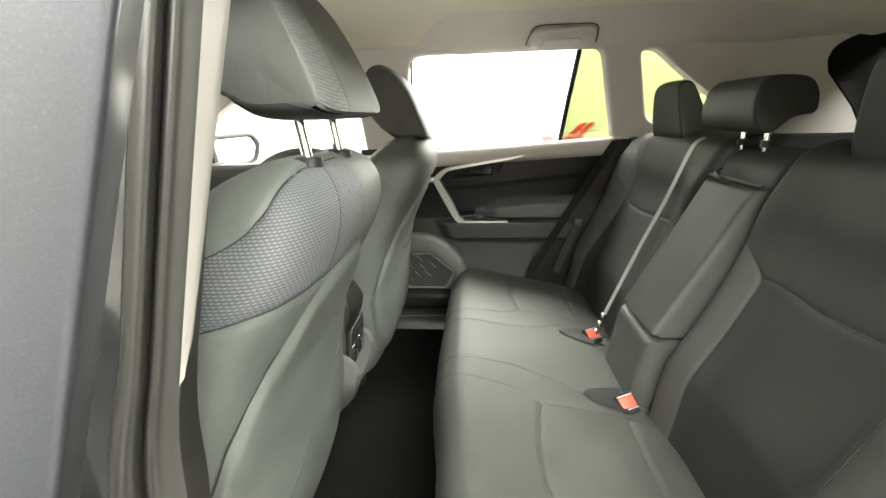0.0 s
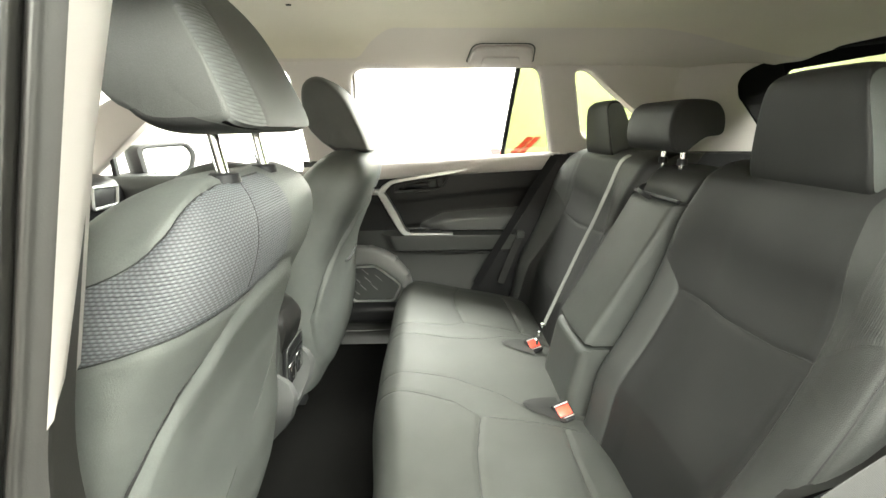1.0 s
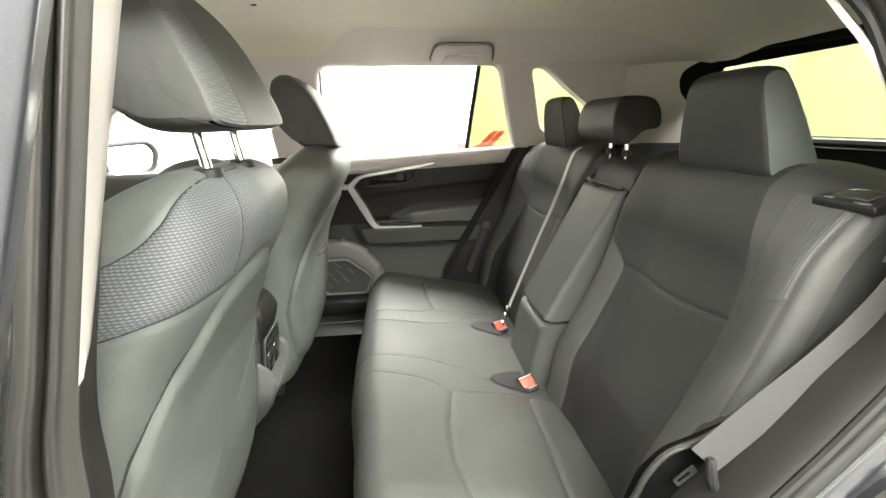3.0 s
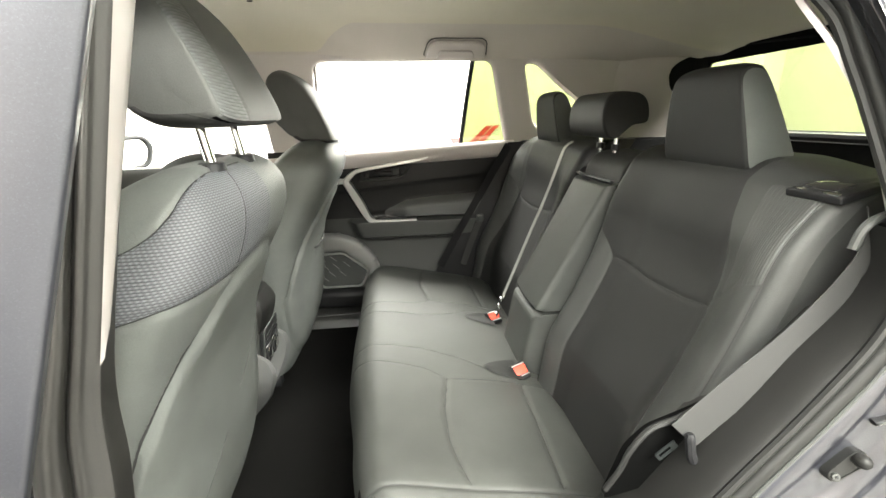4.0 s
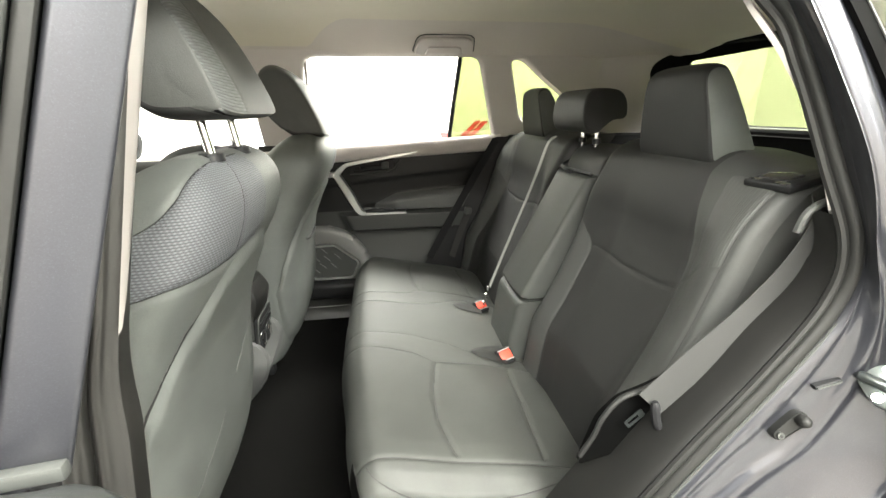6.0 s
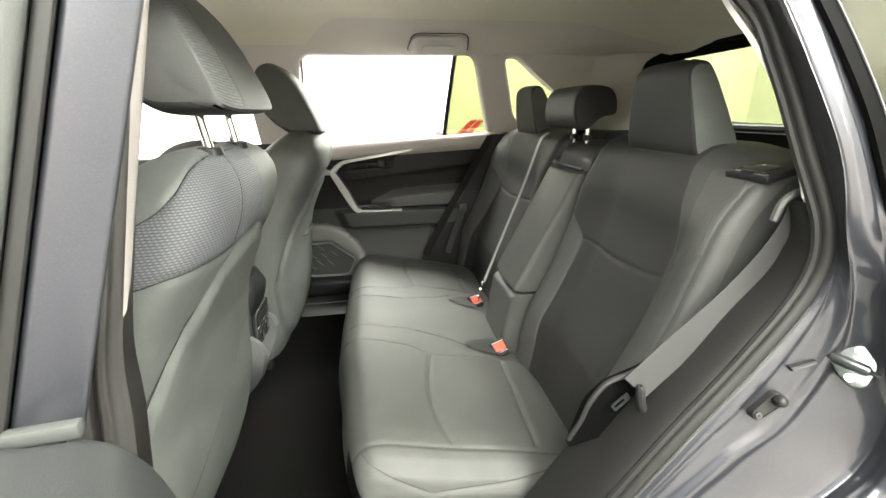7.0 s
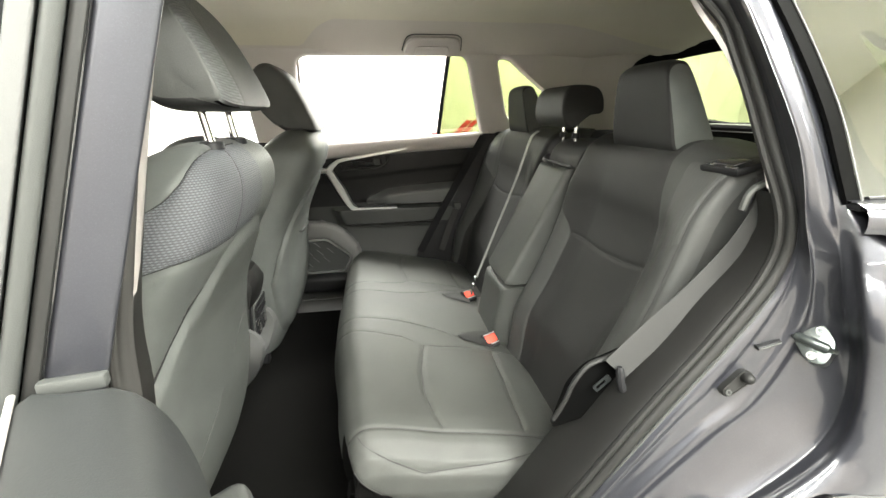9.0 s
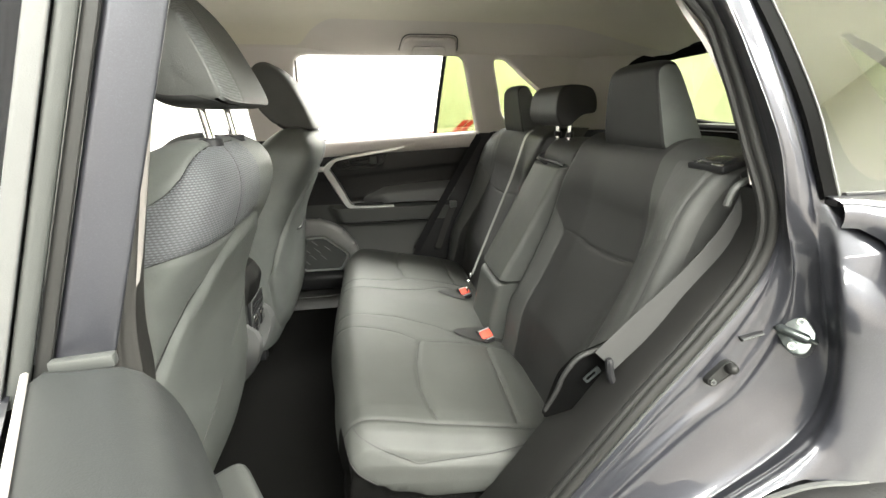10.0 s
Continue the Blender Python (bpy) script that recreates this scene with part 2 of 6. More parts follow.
def box(x0, x1, y0, y1, z0, z1, r=0.0, seg=2):
    bm = bmesh.new()
    bmesh.ops.create_cube(bm, size=1, matrix=Matrix.Translation(((x0 + x1) / 2, (y0 + y1) / 2, (z0 + z1) / 2)) @ Matrix.Diagonal((x1 - x0, y1 - y0, z1 - z0, 1)))
    if r:
        bmesh.ops.bevel(bm, geom=bm.edges, offset=r, segments=seg, profile=0.5, affect="EDGES")
    return bm


def moved(bm, m):
    bmesh.ops.transform(bm, matrix=m, verts=bm.verts)
    return bm


def plate(outer, holes, to3d, thick, r=0.0):
    """A plate cut from an outline with holes, in plane coordinates; to3d(a, b, depth) puts it into the world."""
    bm = bmesh.new()
    edges = []
    for ring in (outer, *holes):
        vs = [bm.verts.new((a, b, 0)) for a, b in ring]
        edges += [bm.edges.new((vs[i], vs[(i + 1) % len(vs)])) for i in range(len(vs))]
    bmesh.ops.triangle_fill(bm, use_beauty=True, use_dissolve=False, edges=edges)
    bmesh.ops.recalc_face_normals(bm, faces=bm.faces)
    ext = bmesh.ops.extrude_face_region(bm, geom=list(bm.faces))
    top = [e for e in ext["geom"] if isinstance(e, bmesh.types.BMVert)]
    for v in top:
        v.co.z = thick
    if r:
        rim = [e for e in bm.edges if len(e.link_faces) == 2 and abs(e.verts[0].co.z - e.verts[1].co.z) < 1e-6 and e.calc_face_angle(0) > 0.8]
        bmesh.ops.bevel(bm, geom=rim, offset=r, segments=3, profile=0.5, affect="EDGES")
    for v in bm.verts:
        v.co = to3d(*v.co)
    bmesh.ops.recalc_face_normals(bm, faces=bm.faces)
    return bm


def mesh_object(name, bm, material, sharp=40):
    bmesh.ops.recalc_face_normals(bm, faces=bm.faces)
    me = bpy.data.meshes.new(name)
    bm.to_mesh(me)
    bm.free()
    me.materials.append(material)
    me.polygons.foreach_set("use_smooth", [True] * len(me.polygons))
    me.set_sharp_from_angle(angle=radians(sharp))
    return new(name, me)


def thing(name, at, label, category, group="", kind=""):
    ob = new(name)
    ob.empty_display_size = 0.05
    ob.location = at
    return tagged(ob, label, category, group, kind)


def part(name, bm, material, parent, label="", sharp=40):
    ob = mesh_object(name, bm, material, sharp)
    ob.parent = parent
    ob.matrix_parent_inverse = Matrix.Translation(parent.location).inverted() if parent.parent is None else Matrix()
    return tagged(ob, label)


def solo(name, bm, material, label, category, kind="", group="", sharp=40):
    return tagged(mesh_object(name, bm, material, sharp), label, category, group, kind)


def rounded(pts, r, n=5):
    """A polygon with its corners rounded off. r: one radius or one for each corner."""
    out, k = [], len(pts)
    for i in range(k):
        p, a, b = (np.array(pts[j % k], float) for j in (i, i - 1, i + 1))
        q = r[i] if isinstance(r, (list, tuple)) else r
        da, db = a - p, b - p
        la, lb = np.linalg.norm(da), np.linalg.norm(db)
        q = min(q, la * 0.45, lb * 0.45)
        s, e = p + da / la * q, p + db / lb * q
        for u in np.linspace(0, 1, n):
            out.append(tuple((1 - u) ** 2 * s + 2 * u * (1 - u) * p + u * u * e))
    return out


def smooth(a, b, v):
    u = np.clip((v - a) / (b - a), 0, 1)
    return u * u * (3 - 2 * u)


def dent(g, amount, wrap=False):
    """Moves the points of a grid outward along its normals by amount; the sign is set so that plus points away from the middle."""
    g = np.asarray(g, float)
    pad = np.concatenate([g[:, -1:], g, g[:, :1]], 1) if wrap else g
    du = np.gradient(pad, axis=1)
    dv = np.gradient(pad, axis=0)
    n = np.cross(du, dv)
    if wrap:
        n = n[:, 1:-1]
    n /= np.linalg.norm(n, axis=2)[..., None] + 1e-12
    if ((g - g.reshape(-1, 3).mean(0)) * n).sum() < 0:
        n = -n
    return g + n * np.asarray(amount)[..., None]


def groove(d, depth=0.004, width=0.006):
    return -depth * np.exp(-(d / width) ** 2)


def clipped(grid, fields, wrap=False, cap=False):
    """The part of a grid where every field is above zero, cut cleanly along the zero lines; UV as in skin()."""
    g = np.asarray(grid, float)
    nr, nc = g.shape[:2]
    us = np.r_[0, np.cumsum(np.linalg.norm(np.diff(g, axis=1), axis=2).mean(0))]
    us = np.r_[us, us[-1] + np.linalg.norm(g[:, 0] - g[:, -1], axis=1).mean()]
    vs = np.r_[0, np.cumsum(np.linalg.norm(np.diff(g, axis=0), axis=2).mean(1))]
    F = np.stack([np.asarray(f, float) for f in fields], 2)
    inside, outside = (F >= 0).all(2), F <= 0
    bm = bmesh.new()
    uv = bm.loops.layers.uv.new("UVMap")
    seen = {}

    def v(p):
        key = (round(float(p[0]), 6), round(float(p[1]), 6), round(float(p[2]), 6))
        if key not in seen:
            seen[key] = bm.verts.new(key)
        return seen[key]
    for i in range(nr - 1):
        for j in range(nc if wrap else nc - 1):
            k = (j + 1) % nc
            if (outside[i, j] & outside[i, k] & outside[i + 1, k] & outside[i + 1, j]).any():
                continue
            corners = ((i, j, j), (i, k, j + 1), (i + 1, k, j + 1), (i + 1, j, j))
            if inside[i, j] and inside[i, k] and inside[i + 1, k] and inside[i + 1, j]:
                poly = [(g[a, b], us[c], vs[a]) for a, b, c in corners]
            else:
                poly = [np.r_[g[a, b], us[c], vs[a], F[a, b]] for a, b, c in corners]
                for q in range(F.shape[2]):
                    out = []
                    for a, b in zip(poly, poly[1:] + poly[:1]):
                        fa, fb = a[5 + q], b[5 + q]
                        if fa >= 0:
                            out.append(a)
                        if fa * fb < 0:
                            out.append(a + (b - a) * fa / (fa - fb))
                    poly = out
                    if len(poly) < 3:
                        break
                poly = [(p[:3], p[3], p[4]) for p in poly]
            corner_verts, keep = [], []
            for p in poly:
                w = v(p[0])
                if w not in corner_verts:
                    corner_verts.append(w)
                    keep.append(p)
            if len(corner_verts) < 3:
                continue
            try:
                face = bm.faces.new(corner_verts)
            except ValueError:
                continue
            for loop, p in zip(face.loops, keep):
                loop[uv].uv = (p[1], p[2])
    if cap:
        for i in (0, nr - 1):
            if (F[i] > 0).all():
                bm.faces.new([v(g[i, j]) for j in range(nc)])
    return bm


def zero_lines(g, field, mask, axis=0, gap=0.03):
    """Strings of points where a field changes sign along an axis of a grid, where mask holds."""
    g, f, m = np.asarray(g, float), np.asarray(field, float), np.asarray(mask, bool)
    if axis == 1:
        g, f, m = g.transpose(1, 0, 2), f.T, m.T
    lines = []
    for r in range(g.shape[0]):
        hits = np.nonzero((f[r, :-1] * f[r, 1:] < 0) & m[r, :-1] & m[r, 1:])[0]
        for c in hits:
            u = f[r, c] / (f[r, c] - f[r, c + 1])
            p = g[r, c] * (1 - u) + g[r, c + 1] * u
            for ln_ in lines:
                if ln_[1] >= r - 3 and np.linalg.norm(ln_[0][-1] - p) < gap:
                    ln_[0].append(p)
                    ln_[1] = r
                    break
            else:
                lines.append([[p], r])
    return [np.array(q) for q, _ in lines if len(q) > 4]


def seam_lines(g, field, mask, parent, axis=0, r=0.0011, material=None, name="seam"):
    for q in zero_lines(g, field, mask, axis):
        q = spline(q[::2] if len(q) > 10 else q, max(8, len(q) // 2))
        part(name, tube(q, r, 5), material or SEAM, parent)


def side_y(z):
    """Inner face of the cabin side, out from the middle of the car."""
    return 0.70 - LEAN_IN * max(0.0, z - BELT)


# ---- the room round the car ----
X0, X1, Y0, Y1, TOP = -6.0, 3.9, -6.2, 3.3, 3.3
solo("ground", box(X0 - 0.2, X1 + 0.2, Y0 - 0.2, Y1 + 0.2, -0.1, 0.0), CONCRETE, "grey sealed concrete floor of a white photo bay", "floor", "structure")
solo("wall_right", box(X0 - 0.2, X1 + 0.2, Y1, Y1 + 0.15, 0, TOP), WHITE_WALL, "bright white painted wall beyond the car windows", "wall", "structure")
solo("wall_left", box(X0 - 0.2, X1 + 0.2, Y0 - 0.15, Y0, 0, TOP), BEIGE_WALL, "pale beige painted wall of the bay", "wall", "structure")
solo("wall_front", box(X0 - 0.15, X0, Y0, Y1, 0, TOP), WHITE_WALL, "white painted wall ahead of the car", "wall", "structure")
solo("bay_ceiling", box(X0 - 0.2, X1 + 0.2, Y0 - 0.2, Y1 + 0.2, TOP, TOP + 0.1), WHITE_WALL, "plain white ceiling of the bay", "ceiling", "structure")
wall_back = solo("wall_back", box(X1 + 0.02, X1 + 0.2, Y0, Y1, 0, TOP), MORTAR, "white painted brick wall behind the car", "wall", "structure")
# No panel is in view; back, rear and far ones are added as fill.
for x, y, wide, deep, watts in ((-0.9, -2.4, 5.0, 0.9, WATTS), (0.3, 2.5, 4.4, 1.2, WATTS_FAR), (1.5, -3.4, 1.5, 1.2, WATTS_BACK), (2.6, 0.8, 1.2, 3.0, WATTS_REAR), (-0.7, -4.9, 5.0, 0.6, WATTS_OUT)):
    lamp_thing = thing("unseen_ceiling_light", (x, y, TOP), "unseen white ceiling panel added to light the car", "light", "lights on the bay ceiling")
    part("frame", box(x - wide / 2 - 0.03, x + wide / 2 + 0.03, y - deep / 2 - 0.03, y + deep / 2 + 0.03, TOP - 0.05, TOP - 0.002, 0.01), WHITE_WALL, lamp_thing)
    unseen_light(x, y, TOP - 0.06, wide, deep, watts)
chevron = thing("wall_chevron", (0.55, Y1, 0.9), "red painted chevron on the white wall", "wall sign")
for outline in ([(0.285, 1.056), (0.394, 1.054), (0.500, 0.84), (0.400, 0.84)], [(0.748, 1.166), (0.806, 1.166), (0.470, 0.84), (0.412, 0.84)], [(0.668, 1.166), (0.730, 1.166), (0.394, 0.84), (0.340, 0.86)]):
    part("arm", plate(outline, [], lambda a, b, d: Vector((a, Y1 - 0.006 + d, b)), 0.005), RED_PAINT, chevron)

# ---- the car's shell ----
gx, gy = np.linspace(-2.0, 1.15, 80), np.linspace(-0.74, 0.74, 61)
GX, GY = np.meshgrid(gx, gy, indexing="ij")
GZ = FLOOR_Z + 0.025 * np.exp(-(GY / 0.13) ** 2) + 0.05 * np.clip((abs(GY) - 0.66) / 0.06, 0, 1) ** 2 + 0.003 * np.sin(GX * 31) * np.sin(GY * 23)
GZ = GZ + 0.10 * smooth(-0.40, -0.32, GX) + 0.10 * smooth(0.1, 0.2, GX)
solo("floor", skin(np.stack([GX, GY, GZ], 2)), CARPET, "black carpet on the car floor", "floor", "structure")

# headliner: a flat middle and lower side rails
hx, hy = np.linspace(-1.75, 0.90, 130), np.linspace(-0.612, 0.612, 121)
HX, HY = np.meshgrid(hx, hy, indexing="ij")
AY = abs(HY)
rail = np.interp(AY, [0, 0.30, 0.40, 0.45, 0.50, 0.56, 0.60, 0.612], [1.572, 1.568, 1.560, 1.545, 1.522, 1.490, 1.468, 1.455])
plain = np.interp(AY, [0, 0.30, 0.45, 0.50, 0.54, 0.57, 0.60, 0.612], [1.572, 1.570, 1.562, 1.553, 1.538, 1.512, 1.472, 1.455])
k = smooth(-0.56, -0.36, HX)
HZ = plain * (1 - k) + rail * k
ker = np.ones(7) / 7
HZ = np.apply_along_axis(lambda a: np.convolve(np.pad(a, 3, "edge"), ker, "valid"), 1, HZ)
HZ = HZ - (0.088 - 0.070 * smooth(0.42, 0.60, AY)) * smooth(0.35, 0.93, HX) - 0.10 * np.clip((-HX - 0.9) / 0.85, 0, 1) ** 2
HG = np.stack([HX, HY, HZ], 2)
middle = 0.425 + 0.16 * (1 - smooth(-0.56, -0.40, HX)) - AY
ceiling = thing("ceiling", (0, 0, 1.57), "taupe fabric headliner of the car roof", "headliner", "", "structure")
part("middle", clipped(HG, [middle]), HEADLINER, ceiling)
part("side_rail", clipped(HG, [-middle, HY]), RAIL, ceiling, "mauve-grey rail beside the headliner")
part("side_rail", clipped(HG, [-middle, -HY]), RAIL, ceiling, "mauve-grey rail beside the headliner")
part("backing", skin(HG + np.array((0, 0, 0.03))), BLACK, ceiling)
clip_dot = thing("headliner_clip", (-0.668, 0.249, 1.56), "small dark clip in the headliner", "clip")
part("pin", box(-0.675, -0.661, 0.247, 0.251, 1.567, 1.572, 0.001), PANEL, clip_dot)


def greenhouse(side):
    return lambda a, b, d: Vector((a, side * (side_y(b) + d), b))


REAR_WINDOW = rounded([(-0.605, 1.10), (-0.582, 1.462), (0.085, 1.466), (0.185, 1.10)], [0.01, 0.05, 0.035, 0.01])
QUARTER_WINDOW = rounded([(0.285, 1.215), (0.212, 1.452), (0.26, 1.458), (0.40, 1.36), (0.62, 1.22)], [0.04, 0.04, 0.05, 0.12, 0.04], 8)
FRONT_WINDOW = rounded([(-1.66, 1.06), (-1.36, 1.285), (-1.12, 1.42), (-0.80, 1.462), (-0.775, 1.08)], [0.02, 0.1, 0.12, 0.04, 0.02])
wall = thing("cabin_side_right", (0, 0.72, BELT), "taupe plastic pillars and rail round the passenger-side windows", "pillar trim", "", "structure")
part("pillar_trim", plate([(-2.1, 1.06), (-1.5, 1.34), (-1.2, 1.475), (-0.6, 1.50), (0.5, 1.495), (0.74, 1.47), (0.78, 1.40), (0.95, 1.12)], [REAR_WINDOW, QUARTER_WINDOW, FRONT_WINDOW], greenhouse(1), 0.05, 0.012), MAUVE, wall)
quarter = part("quarter_pane", plate(rounded([(0.275, 1.205), (0.20, 1.46), (0.28, 1.465), (0.41, 1.37), (0.64, 1.21)], 0.03), [], lambda a, b, d: Vector((a, side_y(b) + 0.052 + d, b)), 0.004), PRIVACY_SIDE, wall, "green-tinted fixed quarter window pane")
quarter.visible_shadow = False
gasket = [(a, side_y(b) + 0.045, b) for a, b in rounded([(0.281, 1.211), (0.208, 1.455), (0.262, 1.461), (0.405, 1.363), (0.628, 1.216)], [0.04, 0.04, 0.05, 0.12, 0.04], 8)]
part("window_gasket", tube(gasket, 0.0035, 6, True), RUBBER, wall, "black rubber window gasket")
part("post_trim", box(-1.548, -1.53, 0.705, 0.725, 1.05, 1.215, 0.004), BLACK, wall, "slim black window post")

cargo = thing("cargo_trim", (0.7, 0, 0.7), "black plastic load bay lining behind the rear seat", "trim", "", "structure")
part("side_lining", box(0.22, 1.15, 0.62, 0.70, 0.5, 1.165, 0.02), MATTE_BLACK, cargo)
part("side_lining", box(0.30, 1.15, -0.70, -0.63, 0.5, 1.12, 0.02), MATTE_BLACK, cargo)
part("cover", box(0.34, 1.12, -0.63, 0.63, 1.035, 1.06, 0.008), MATTE_BLACK, cargo)


def tailgate(a, b, d):
    return Vector((0.93 - (b - 1.46) * 0.64 + 0.84 * d, a, b + 0.54 * d))


gate = thing("tailgate", (1.05, 0, 1.1), "closed tailgate with taupe lining and black window border", "tailgate", "", "structure")
GLASS = rounded([(-0.60, 1.225), (-0.575, 1.443), (0, 1.450), (0.575, 1.443), (0.60, 1.225), (0.40, 1.193), (-0.40, 1.193)], [0.05, 0.05, 0.3, 0.05, 0.05, 0.2, 0.2], 7)
BORDER = rounded([(-0.80, 1.10), (-0.74, 1.54), (0, 1.545), (0.74, 1.54), (0.80, 1.10)], [0.05, 0.12, 0.3, 0.12, 0.05], 7)
part("window_border", plate(BORDER, [GLASS], tailgate, 0.01, 0.003), MATTE_BLACK, gate, "black border round the rear window")
part("lining", plate([(-0.70, 0.5), (-0.70, 1.185), (0.70, 1.185), (0.70, 0.5)], [], lambda a, b, d: tailgate(a, b, d - 0.02), 0.05, 0.01), MATTE_BLACK, gate)
part("sill_trim", tube([tailgate(a, 1.185, -0.012) for a in np.linspace(-0.66, 0.66, 9)], 0.016, 8), PANEL, gate)
pane = part("rear_pane", plate(BORDER, [], lambda a, b, d: tailgate(a, b, d + 0.014), 0.004), PRIVACY, gate, "green-tinted rear window pane")
pane.visible_shadow = False
# curved lining between the side windows and the tailgate, with a black return round the opening
rows, back_rows = [], []
for z in np.linspace(1.10, 1.484, 40):
    x_end = np.interp(z, [1.10, 1.25, 1.33, 1.36, 1.40, 1.43, 1.45, 1.47, 1.485, 1.535], [1.06, 0.93, 0.838, 0.802, 0.782, 0.785, 0.806, 0.85, 0.92, 1.0])
    line = [(0.55 + (x_end - 0.55) * u, side_y(z) + 0.004 - 0.010 * smooth(0.0, 0.4, u) - 0.048 * smooth(0.15, 1.0, u), z) for u in np.linspace(0, 1, 16)]
    rows.append(line)
    x, y, _ = line[-1]
    deep = max(0.012, 0.93 - (z - 1.46) * 0.64 + 0.012 - x)
    back_rows.append([(x - 0.001, y, z), (x + 0.004, y - 0.003, z), (x + 0.010, y + 0.001, z), (x + deep * 0.5, y + 0.012, z), (x + deep, y + 0.014, z)])
part("rear_pillar_lining", skin(rows), MAUVE, wall)
part("opening_trim", skin(back_rows), MATTE_BLACK, gate, "black trim round the tailgate opening")
rows = []
for y in np.linspace(-0.60, 0.60, 44):
    dip = 0.030 * smooth(0.40, 0.60, abs(y))
    top_z = 1.466 + 0.022 * smooth(0.0, 0.5, abs(y))
    rows.append([(0.880 - dip, y, top_z + 0.045), (0.882 - dip, y, top_z - dip * 0.4), (0.895 - dip, y, top_z - 0.006 - dip * 0.4), (0.95, y, top_z - dip * 0.3)])
part("opening_trim", skin(rows), MATTE_BLACK, gate)

# ---- grab handle ----
def on_rail(x, u, d):
    """u: metres up the sloping rail from the window edge; d: metres into the cabin."""
    return Vector((x, 0.605 - 0.868 * u - 0.497 * d, 1.465 + 0.497 * u - 0.868 * d))


grab = thing("grab_handle", (-0.06, 0.55, 1.50), "folded taupe grab handle above the rear window", "grab handle")
outer = rounded([(-0.172, 0.035), (-0.158, 0.112), (0.036, 0.112), (0.046, 0.035)], [0.005, 0.035, 0.035, 0.005], 8)
inner = rounded([(-0.135, 0.03), (-0.125, 0.078), (-0.005, 0.078), (0.008, 0.03)], [0.005, 0.012, 0.012, 0.005], 5)
part("grip", plate(outer, [], lambda a, b, d: on_rail(a, b, 0.004 + d), 0.016, 0.006), MAUVE, grab)
# Thin solid bar draws the shadow gap; the rail is not sunk here.
part("recess", tube([on_rail(a, b + 0.003, 0.004) for a, b in rounded([(-0.178, 0.03), (-0.163, 0.118), (0.041, 0.118), (0.052, 0.03)], [0.005, 0.035, 0.035, 0.005], 8)][:-4], 0.0022, 6), GREY_PLASTIC, grab, "grey bar drawn as the shadow gap round the grip")
part("pad", plate(inner, [], lambda a, b, d: on_rail(a, b, 0.019 + d), 0.006, 0.003), MAUVE, grab)

# ---- far rear door, closed ----
door = thing("door_1", (-0.25, 0.70, 0.45), "closed charcoal rear door with silver trim and open window", "car door", "", "structure")
dx, dz = np.linspace(-0.80, 0.24, 140), np.linspace(0.42, 1.14, 130)
DX, DZ = np.meshgrid(dx, dz, indexing="ij")
arm = smooth(0.770, 0.782, DZ) * (1 - smooth(0.843, 0.856, DZ)) * smooth(-0.49, -0.44, DX + (DZ - 0.78) * 0.45)
pad_top = np.interp(DX, [-0.40, -0.314, -0.26, -0.15, 0.058, 0.25], [0.880, 0.905, 0.929, 0.940, 0.952, 0.960])
pad = smooth(0.853, 0.866, DZ) * (1 - smooth(-0.030, 0.004, DZ - pad_top)) * smooth(-0.37, -0.24, DX + 0.4 * (DZ - 0.87))
scoop = np.exp(-((DX + 0.33) / 0.07) ** 2 - ((DZ - 0.868) / 0.012) ** 2)
low = 1 - smooth(0.50, 0.77, DZ)
bulge = smooth(0.98, 1.0, DZ - 0.09 * (DX + 0.3)) * (1 - smooth(1.09, 1.13, DZ - 0.065 * (DX + 0.3)))
DY = 0.695 - 0.045 * arm - 0.042 * pad - 0.035 * low + 0.012 * scoop - 0.004 * bulge - 0.012 * smooth(-0.5, -0.75, DX)
DG = np.stack([DX, DY, DZ], 2)
lower = 0.858 - DZ
padded = np.minimum(pad - 0.04, DZ - 0.858)
part("panel", clipped(DG, [-lower, -padded]), PANEL, door, "charcoal upper door panel")
part("lower_panel", clipped(DG, [lower]), GREY_PLASTIC, door, "grey grained lower door panel with armrest")
# Paler plastic carries the light that falls on the pad.
part("elbow_pad", clipped(DG, [-lower, padded]), MID_PLASTIC, door, "padded elbow rest, light on it put into a paler grey")
part("window_sill", skin([[(x, 0.695 - 0.03 * math.cos(a), 1.100 + 0.050 * (x + 0.5) + 0.034 * math.sin(a)) for a in np.linspace(-1.3, 1.9, 16)] for x in np.linspace(-0.8, 0.2, 30)]), MAUVE, door, "taupe soft window sill")
part("window_divider", tube([(0.012, side_y(1.47) + 0.02, 1.475), (-0.006, side_y(1.31) + 0.02, 1.31), (-0.024, side_y(1.15) + 0.02, 1.13)], 0.009, 8), BLACK, door, "black window divider bar")
part("glass_run", tube([(0.092, side_y(1.47) + 0.012, 1.462), (0.135, side_y(1.31) + 0.012, 1.30), (0.178, side_y(1.15) + 0.012, 1.15)], 0.005, 6), BLACK, door)
part("glass_run", tube([(-0.573, side_y(1.46) + 0.02, 1.455), (-0.585, side_y(1.3) + 0.02, 1.30), (-0.595, side_y(1.15) + 0.02, 1.12)], 0.006, 6), CREAM, door)
fixed = part("fixed_pane", plate([(-0.02, 1.13), (0.012, 1.475), (0.095, 1.475), (0.19, 1.13)], [], lambda a, b, d: Vector((a, side_y(b) + 0.03 + d, b)), 0.004), PRIVACY_SIDE, door, "green-tinted fixed door pane")
fixed.visible_shadow = False


